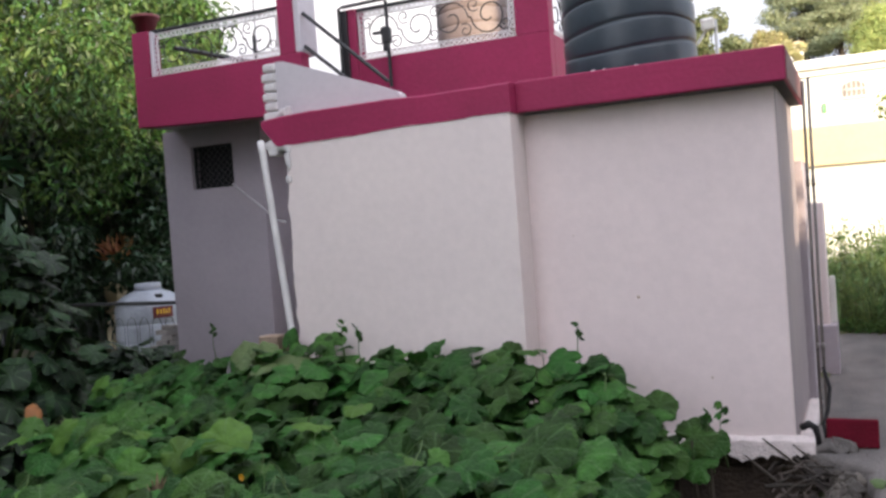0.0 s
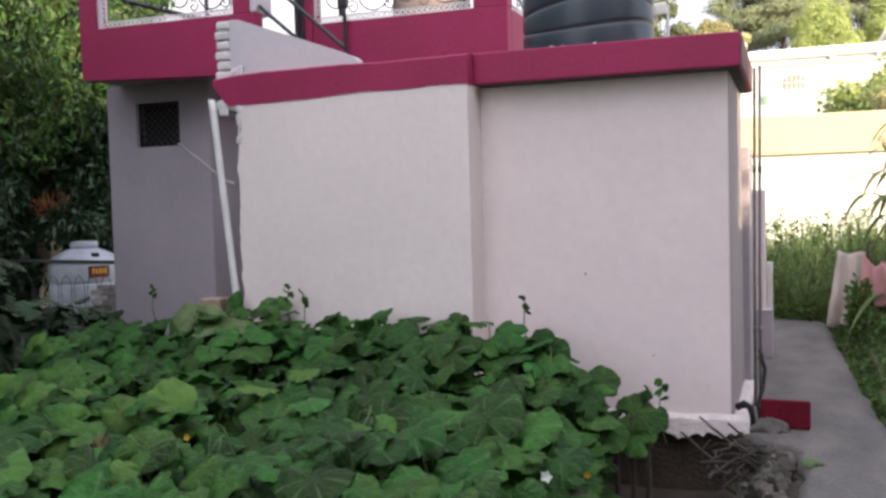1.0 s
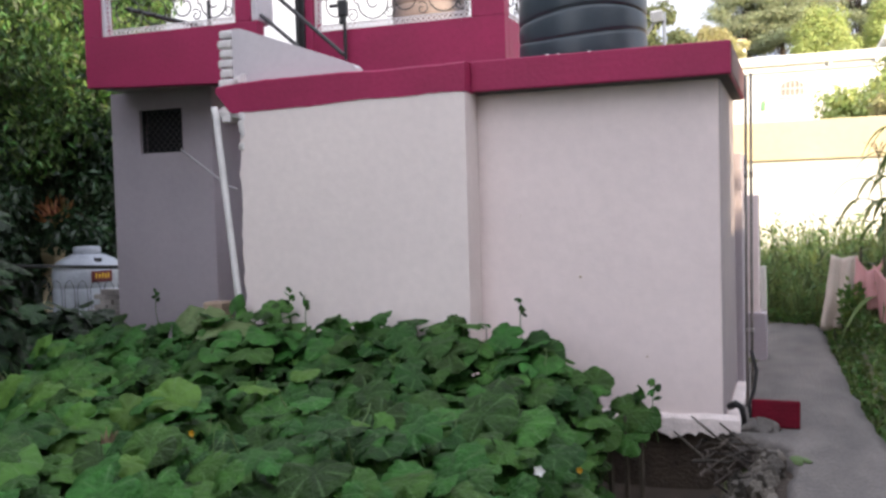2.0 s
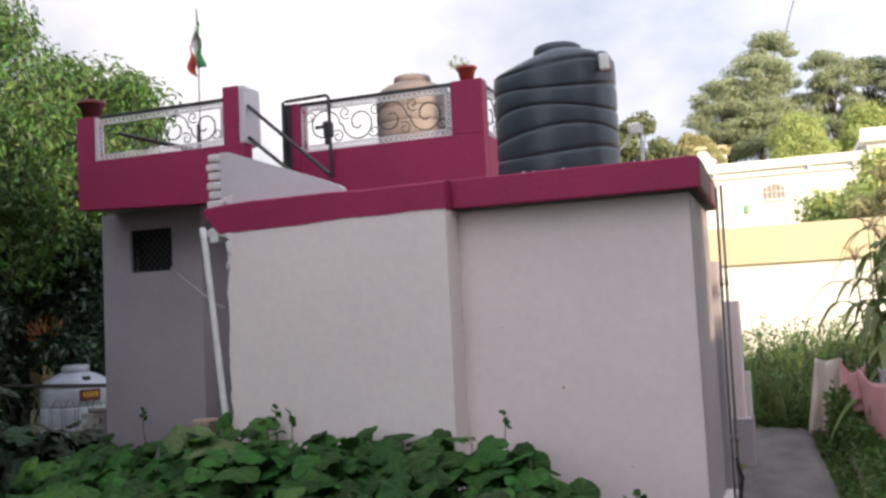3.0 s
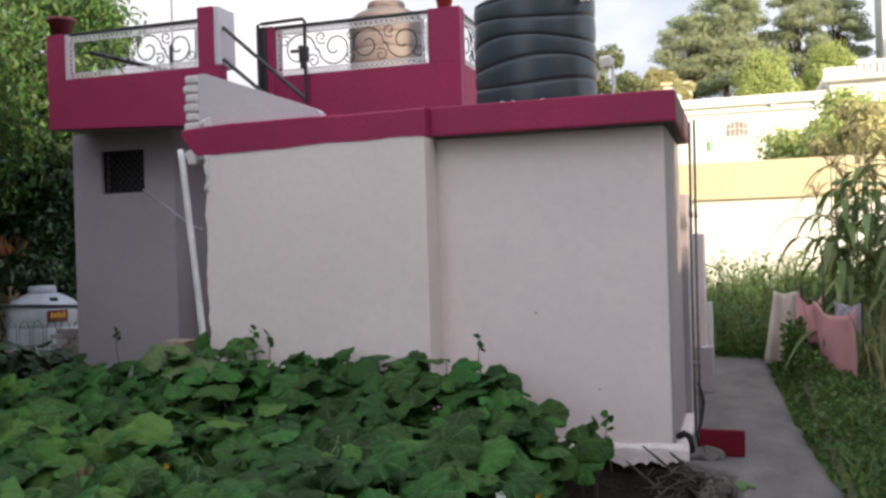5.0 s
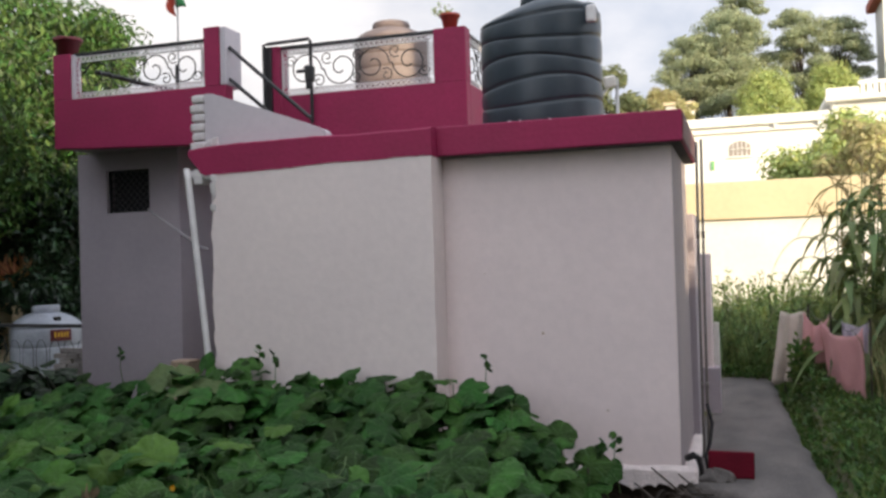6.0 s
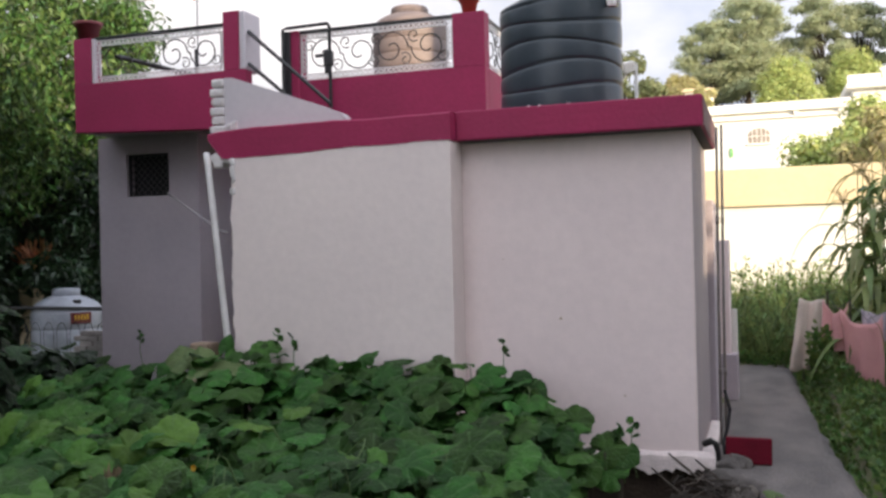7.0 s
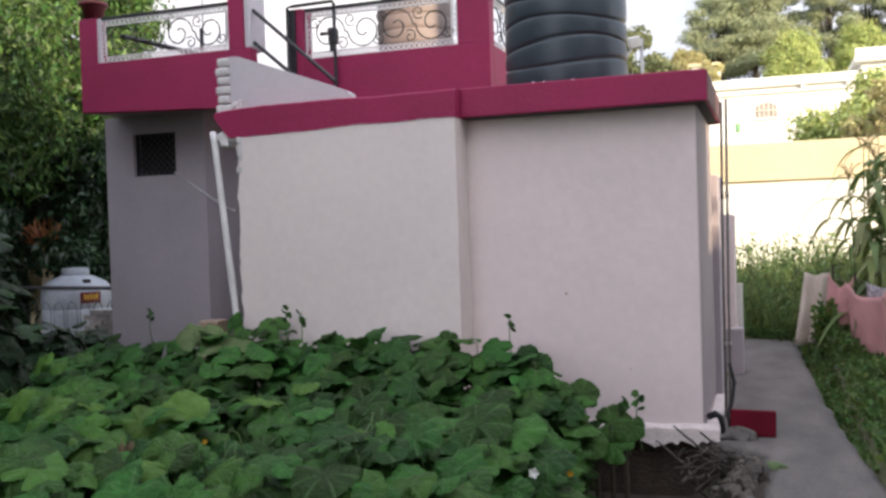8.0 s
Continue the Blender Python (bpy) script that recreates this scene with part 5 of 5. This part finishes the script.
def build_yard():
    gate = empty("iron_fence", (-11, 5.0, -0.4), "black iron yard fence with hooped bars", "fence")
    part("top_rail", Shape().tube([(-13.5, 5.0, 0.98), (-8.2, 5.0, 0.9)], 0.03, 8), BLACK_IRON, gate)
    for i in range(14):
        x = -12.6 + i * 0.26
        part("hoop", Shape().tube([(x - 0.1, 5.02, -0.4), (x - 0.1, 5.02, 0.56), (x - 0.06, 5.02, 0.67), (x, 5.02, 0.71), (x + 0.06, 5.02, 0.67), (x + 0.1, 5.02, 0.56), (x + 0.1, 5.02, -0.4)], 0.006, 5), BLACK_IRON, gate)
    for x in (-13.4, -11.85, -8.3):
        part("post", Shape().box(x - 0.03, 4.97, -0.5, x + 0.03, 5.03, 0.93), BLACK_IRON, gate)
    thing("gate_pillar", Shape().box(-12.3, 6.3, -0.5, -12.0, 6.6, 1.25, 0.02), FAR_OCHRE, "cream painted gate pillar beside the white tank", "pillar")
    thing("brick_pillar", Shape().box(-5.02, 0.75, -0.5, -4.8, 0.95, 0.84, 0.015), BRICK_PLAIN, "low pale brick pillar among the leaves", "pillar")
    stack = empty("brick_stack", (-9.4, 4.6, -0.5), "low stack of grey bricks beside the yard fence", "bricks")
    rows = random.Random(14)
    for k in range(14):
        for i in range(4 if k < 10 else 3):
            x, z = -9.86 + (0.235 if k >= 10 else 0.0) + i * 0.235 + (0.11 if k % 2 else 0.0) + rows.uniform(-0.012, 0.012), -0.5 + k * 0.08
            part("brick", Shape().box(x, 4.55 + rows.uniform(-0.015, 0.015), z, x + 0.222, 4.66, z + 0.072, 0.008), BRICK_GREY, stack)
    s = Shape()
    n = 10
    verts = [(-12.6 + 0.75 * i / n, 4.93 - 0.04 * j + 0.04 * math.sin(i), 1.0 - 0.42 * i / n * 0.9 - 0.13 * j + 0.03 * math.sin(i * 1.3 + j)) for j in range(4) for i in range(n + 1)]
    s.add(verts, [(j * (n + 1) + i, j * (n + 1) + i + 1, (j + 1) * (n + 1) + i + 1, (j + 1) * (n + 1) + i) for j in range(3) for i in range(n)])
    ob = thing("plastic_sheet", s, TANK_WHITE, "crumpled white plastic sheet hung over the yard fence", "sheet", smooth=True)
    ob.modifiers.new("thickness", "SOLIDIFY").thickness = 0.006
    rnd = random.Random(33)
    s = Shape()
    c = Vector((-12.1, 6.5, 1.65))
    for i in range(46):
        d = Vector((rnd.uniform(-0.7, 0.7), rnd.uniform(-0.4, 0.4), rnd.uniform(0.2, 1))).normalized()
        leaf_quad(s, c + Vector((rnd.uniform(-0.2, 0.2), 0, rnd.uniform(-0.1, 0.1))), d, d.cross(rand_way(rnd)).normalized(), rnd.uniform(0.25, 0.55), 0.12)
    s.tube([c + Vector((0, 0, -2.2)), c], 0.03, 6)
    thing("dry_shrub", s, DRY_LEAF, "dry orange-brown shrub under the trees", "shrub")


build_yard()
# receding balcony side rail, built as a slanted bar to fit the camera's view
part("handrail", Shape().tube([(-7.0, 2.3, 4.17), (-6.1, 2.3, 3.9), (-5.6, 2.3, 3.76)], 0.03, 6), BLACK_IRON, house, "black iron side rail slanted to fit the camera's view")


# ---- grass, weeds, maize, cloth ----
def blades(name, spots, label, mat, seed, height, wide=0.012):
    rnd = random.Random(seed)
    s = Shape()
    for x, y, k in spots:
        z = ground_z(x, y) - 0.02
        h = height * k * rnd.uniform(0.55, 1.15)
        a, bend = rnd.uniform(0, 2 * math.pi), rnd.uniform(0.12, 0.75) * h
        dx, dy = math.cos(a), math.sin(a)
        w = wide * rnd.uniform(0.7, 1.4)
        wx, wy = -dy * w, dx * w
        p = [(x, y, z), (x + dx * bend * 0.35, y + dy * bend * 0.35, z + h * 0.6), (x + dx * bend, y + dy * bend, z + h)]
        s.add([(p[0][0] - wx, p[0][1] - wy, p[0][2]), (p[0][0] + wx, p[0][1] + wy, p[0][2]), (p[1][0] - wx * 0.8, p[1][1] - wy * 0.8, p[1][2]),
               (p[1][0] + wx * 0.8, p[1][1] + wy * 0.8, p[1][2]), p[2]], [(0, 1, 3, 2), (2, 3, 4)])
    return thing(name, s, mat, label, "grass", kind="stuff")


rnd = random.Random(9)
spots = []
for i in range(7000):
    x, y = rnd.uniform(0.75, 4.5), rnd.uniform(-1.6, 6.6)
    edge = np.interp(y, [-1.6, -0.7, 0.43, 1.9, 3.0, 6.2], [1.14, 1.08, 1.0, 0.92, 0.87, 0.78]) + 0.04 * math.sin(y * 5)
    if x > edge:
        spots.append((x, y, min(0.2 if y > 1.6 and x < 1.8 else 1.0, 0.3 + (x - edge) * 0.9)))
blades("bank_grass", spots, "low green grass on the bank beside the path", GRASS, 31, 0.45, 0.007)
spots = []
for i in range(11000):
    x, y = rnd.uniform(-1.4, 4.5), rnd.uniform(6.7, 13.5)
    spots.append((x, y, max(0.25, 0.75 + 0.7 * noise.noise(Vector((x * 0.9, y * 0.9, 4))) + 0.35 * noise.noise(Vector((x * 3, y * 3, 8))))))
blades("field_grass", spots, "tall wild grass in front of the white outbuilding", FIELD_GRASS, 32, 1.05, 0.014)
spots = []
for i in range(420):
    x, y = rnd.uniform(1.68, 2.7), rnd.uniform(1.6, 4.9)
    spots.append((x, y, rnd.uniform(0.7, 1.2)))
blades("dry_grass", spots, "tall dry straw-coloured grass beside the hung cloths", DRY_GRASS, 34, 0.95, 0.006)
s = Shape()
for i in range(420):
    x, y = rnd.uniform(-1.0, 3.2), 6.75 + 5.5 * rnd.random() ** 1.5
    z, h = ground_z(x, y), rnd.uniform(0.45, 1.45) * (0.6 if y < 7.3 else 1.0)
    lean_x, lean_y = rnd.uniform(-0.15, 0.15), rnd.uniform(-0.15, 0.15)
    s.tube([(x, y, z), (x + lean_x * 0.4, y + lean_y * 0.4, z + h * 0.6), (x + lean_x, y + lean_y, z + h)], [0.008, 0.006, 0.003], 4, False)
    for j in range(22):
        t = rnd.uniform(0.1, 1.0)
        w = (rand_way(rnd) + Vector((0, 0, 0.2))).normalized()
        q = w.cross(rand_way(rnd))
        if q.length > 0.05:
            leaf_quad(s, Vector((x + lean_x * t, y + lean_y * t, z + h * t)), w, q.normalized(), rnd.uniform(0.08, 0.18) * (1.25 - 0.6 * t), 0.38)
thing("tall_weeds", s, FIELD_GRASS, "tall leafy weeds standing in the wild grass", "weeds", kind="stuff")
# low weeds that creep over the path's far end
s = Shape()
for i in range(2600):
    x, y = rnd.uniform(-0.3, 1.0), 6.75 - 0.75 * rnd.random() ** 2.2
    if y < 6.55 - 0.5 * max(0.0, x - 0.35) - 0.25 * noise.noise(Vector((x * 3, 1, 2))):
        continue
    w = (rand_way(rnd) + Vector((0, 0, 0.4))).normalized()
    q = w.cross(rand_way(rnd))
    if q.length > 0.05:
        leaf_quad(s, Vector((x, y, 0.16 * rnd.random())), w, q.normalized(), rnd.uniform(0.04, 0.1), 0.45)
thing("path_weeds", s, GRASS, "low green weeds creeping over the path end", "weeds", kind="stuff")
# broad weeds on the bank
s = Shape()
for i in range(24000):
    x, y = rnd.uniform(0.8, 2.9), rnd.uniform(-1.5, 6.3)
    edge = np.interp(y, [-1.6, -0.7, 0.43, 1.9, 3.0, 6.2], [1.16, 1.06, 0.98, 0.9, 0.85, 0.76])
    if x < edge:
        continue
    p = Vector((x, y, ground_z(x, y) + rnd.uniform(0.0, min(0.1 if y > 1.6 and x < 1.8 else 0.3, 0.05 + (x - edge) * 0.5) * (0.6 + 0.8 * max(0.0, noise.noise(Vector((x * 3, y * 3, 6))) + 0.3)))))
    w = (rand_way(rnd) + Vector((0, 0, 0.3))).normalized()
    q = w.cross(rand_way(rnd))
    if q.length > 0.05:
        leaf_quad(s, p, w, q.normalized(), rnd.uniform(0.03, 0.085), 0.65)
thing("weeds", s, GRASS, "leafy green weeds along the path edge", "weeds", kind="stuff")


def maize(x, y, h, seed):
    rnd = random.Random(seed)
    z = ground_z(x, y)
    plant = empty("maize_plant", (x, y, z), "tall maize plant with drooping leaves and dry tassel", "plant", "maize plants")
    lx = rnd.uniform(-0.12, 0.12)
    part("stalk", Shape().tube([(x, y, z - 0.05), (x + lx * 0.4, y, z + h * 0.5), (x + lx, y, z + h)], [0.016, 0.013, 0.006], 6), STEM_GREEN, plant)
    for i in range(13):
        t = 0.15 + 0.75 * i / 12
        a = i * math.pi + rnd.uniform(-0.7, 0.7) + seed
        n, ln = 9, rnd.uniform(0.75, 1.15) * (1.1 - 0.35 * t)
        s = Shape()
        verts = []
        for k in range(n):
            u = k / (n - 1)
            r = ln * (u - 0.18 * u * u)
            zz = z + h * t + ln * (0.75 * u - 1.15 * u * u)
            w = 0.05 * math.sin(math.pi * min(1, 0.16 + u * 0.86)) + 0.002
            cx, cy = x + lx * t + r * math.cos(a), y + r * math.sin(a)
            verts += [(cx - w * math.sin(a), cy + w * math.cos(a), zz + 0.012), (cx, cy, zz), (cx + w * math.sin(a), cy - w * math.cos(a), zz + 0.012)]
        s.add(verts, [(3 * k + j, 3 * k + j + 1, 3 * k + 4 + j, 3 * k + 3 + j) for k in range(n - 1) for j in range(2)])
        part("leaf", s, CORN_LEAF, plant, "", True)
    s = Shape()
    for i in range(9):
        d = rand_way(rnd)
        s.tube([(x + lx, y, z + h), (x + lx + d.x * 0.08, y + d.y * 0.08, z + h + 0.14), (x + lx + d.x * 0.2, y + d.y * 0.2, z + h + 0.2)], [0.006, 0.006, 0.004], 4, False)
    part("tassel", s, TASSEL, plant, "dry straw-coloured tassel")


for i, (x, y, h) in enumerate(((1.48, 5.7, 2.1), (1.6, 6.2, 2.5), (1.75, 5.3, 2.3), (1.8, 6.0, 2.7), (1.95, 5.6, 2.5), (2.1, 6.3, 2.6), (1.7, 6.9, 2.5), (2.05, 5.0, 2.2), (2.3, 5.6, 2.5),
                               (1.95, 7.2, 2.7), (2.4, 6.5, 2.7), (2.3, 4.6, 2.1), (2.2, 7.4, 2.7), (2.65, 5.2, 2.4), (1.62, 5.0, 1.7), (1.85, 5.1, 2.4), (2.15, 5.3, 2.6), (2.5, 5.9, 2.7), (2.05, 6.7, 2.8), (1.9, 6.5, 2.5), (2.6, 4.5, 2.2), (2.45, 5.0, 2.5))):
    maize(x, y, h, 100 + i)


def cloth(a, b, z_top, z_low, mat, label, seed, sag=0.06, slant=0.0):
    """A sheet hung over the wire between two plan points, with folds and an uneven hem."""
    s = Shape()
    nu, nv = 22, 14
    va, vb = Vector((a[0], a[1], 0)), Vector((b[0], b[1], 0))
    across = (vb - va).normalized().cross(Vector((0, 0, 1)))
    verts = []
    for j in range(nv + 1):
        t = j / nv
        for i in range(nu + 1):
            u = i / nu
            p = va.lerp(vb, u)
            fold = (0.018 + 0.04 * t) * math.sin(u * 10.5 + seed + 2 * noise.noise(Vector((u * 2, t, seed)))) + 0.04 * t * noise.noise(Vector((u * 4, t * 3, seed)))
            top = z_top - sag * 4 * u * (1 - u) + 0.012 * math.sin(u * 9 + seed)
            low = z_low + 0.12 * noise.noise(Vector((u * 2.5, seed, 1)))
            verts.append(p + across * fold + Vector((slant * t, 0, top + (low - top) * t)))
    w = nu + 1
    s.add(verts, [(j * w + i, j * w + i + 1, (j + 1) * w + i + 1, (j + 1) * w + i) for j in range(nv) for i in range(nu)])
    ob = thing("hanging_cloth", s, mat, label, "cloth", "cloths on the fence", smooth=True)
    solid = ob.modifiers.new("thickness", "SOLIDIFY")
    solid.thickness = 0.006


cloth((0.83, 5.2), (1.12, 5.12), 1.0, 0.12, CREAM_CLOTH, "cream cloth hung over the path-side wire", 1, 0.02, -0.12)
cloth((1.1, 5.0), (1.35, 4.7), 1.0, 0.4, PINK_CLOTH, "salmon pink cloth bunched over the wire", 2, 0.16)
cloth((1.25, 4.62), (1.6, 3.55), 0.92, 0.02, PINK_CLOTH, "long salmon pink cloth drooping into the weeds", 3, 0.15, 0.05)
cloth((1.46, 4.6), (1.68, 3.85), 0.93, 0.66, STRIPE_CLOTH, "greyish striped cloth hung behind the pink one", 5, 0.05)
fence = empty("wire_fence", (1.2, 4.9, 0), "thin wire on weathered sticks beside the path", "fence")
for x, y, h in ((0.86, 5.33, 1.0), (1.135, 5.05, 1.1), (1.345, 4.56, 1.03), (1.64, 3.46, 1.0)):
    part("post", Shape().tube([(x, y, -0.1), (x + 0.01, y, h)], 0.011, 6), BARK, fence)
part("wire", Shape().tube([(0.86, 5.33, 0.99), (1.135, 5.05, 1.04), (1.24, 4.8, 0.9), (1.345, 4.56, 1.0), (1.48, 4.0, 0.83), (1.64, 3.46, 0.97)], 0.004, 4), BLACK_IRON, fence)
# weeds that grow up before and through the cloths
s = Shape()
for i in range(2400):
    t = rnd.random()
    x, y = 0.98 + 0.75 * t + rnd.gauss(0, 0.06), 5.1 - 2.1 * t + rnd.gauss(-0.12, 0.16)
    p = Vector((x, y, ground_z(x, y) + 0.42 * (1 - 0.95 * min(1, 1.4 * t)) * rnd.random() ** 1.6))
    w = (rand_way(rnd) + Vector((0, 0, 0.4))).normalized()
    q = w.cross(rand_way(rnd))
    if q.length > 0.05:
        leaf_quad(s, p, w, q.normalized(), rnd.uniform(0.04, 0.1), 0.5)
for i in range(260):
    d = rand_way(rnd)
    w = (d + rand_way(rnd) * 0.6 + Vector((0, 0, 0.3))).normalized()
    leaf_quad(s, Vector((1.04, 4.85, 0.38)) + Vector((d.x * 0.13, d.y * 0.1, d.z * 0.36)) * rnd.random() ** 0.5, w, w.cross(Vector((0.2, 1, 0.1))).normalized(), rnd.uniform(0.05, 0.1), 0.55)
thing("fence_weeds", s, GRASS, "leafy green weeds grown up through the hung cloths", "weeds", kind="stuff")

# ---- rubble and twigs at the path's broken edge ----
s, rnd = Shape(), random.Random(15)
for i in range(38):
    p = Vector((rnd.gauss(0.03, 0.17), rnd.gauss(-0.16, 0.18), rnd.uniform(-0.26, -0.02)))
    d = Vector((rnd.uniform(-1, 0.7), rnd.uniform(-0.9, 0.9), rnd.uniform(-0.3, 0.5))).normalized() * rnd.uniform(0.05, 0.2)
    r = rnd.uniform(0.004, 0.013)
    s.tube([p - d, p - d * 0.3 + rand_way(rnd) * 0.03, p + d * 0.4 + rand_way(rnd) * 0.03, p + d], [r, r, r * 0.8, r * 0.4], 5)
    if i % 3 == 0:
        s.tube([p, p + d * 0.5 + rand_way(rnd) * 0.09], [r * 0.6, r * 0.3], 4)
for x, z in ((-0.32, 0.1), (-0.12, 0.06), (-0.22, 0.02), (-0.45, -0.02)):
    s.tube([(x, 0.09, z), (x + 0.14, 0.0, z - 0.09), (x + 0.3, -0.06, z - 0.2)], [0.007, 0.01, 0.008], 5)
thing("dry_twigs", s, TWIG, "heap of dry broken twigs at the path edge", "twigs", kind="stuff")
s = Shape()
for i in range(110):
    x, y, r = rnd.gauss(0.2, 0.13), rnd.gauss(-0.45, 0.36), rnd.uniform(0.015, 0.06)
    z = -0.42 + max(0, 0.36 * (1 - abs(x - 0.25) / 0.35))
    turn = Matrix.Translation((x, y, z)) @ Euler((rnd.uniform(0, 6), rnd.uniform(0, 6), rnd.uniform(0, 6))).to_matrix().to_4x4()
    lump = Shape().box(-r, -r * rnd.uniform(0.5, 1), -r * rnd.uniform(0.4, 0.8), r, r * rnd.uniform(0.5, 1), r * rnd.uniform(0.4, 0.8), r * 0.25).moved(turn)
    s.add(lump.v, lump.f)
thing("rubble", s, RUBBLE, "broken concrete lumps under the path edge", "rubble", kind="stuff")
s = Shape()
v, f, u = leaf_shape(3)
m = Matrix.Translation((0.44, -0.66, 0.025)) @ Euler((0.25, 0.1, 0.6)).to_matrix().to_4x4() @ Matrix.Diagonal((0.16, 0.12, 0.16, 1))
thing("fallen_leaf", s.add([m @ Vector(p) for p in v], f, u), PALE_LEAF, "pale green fallen leaf on the concrete path", "leaf", smooth=True)
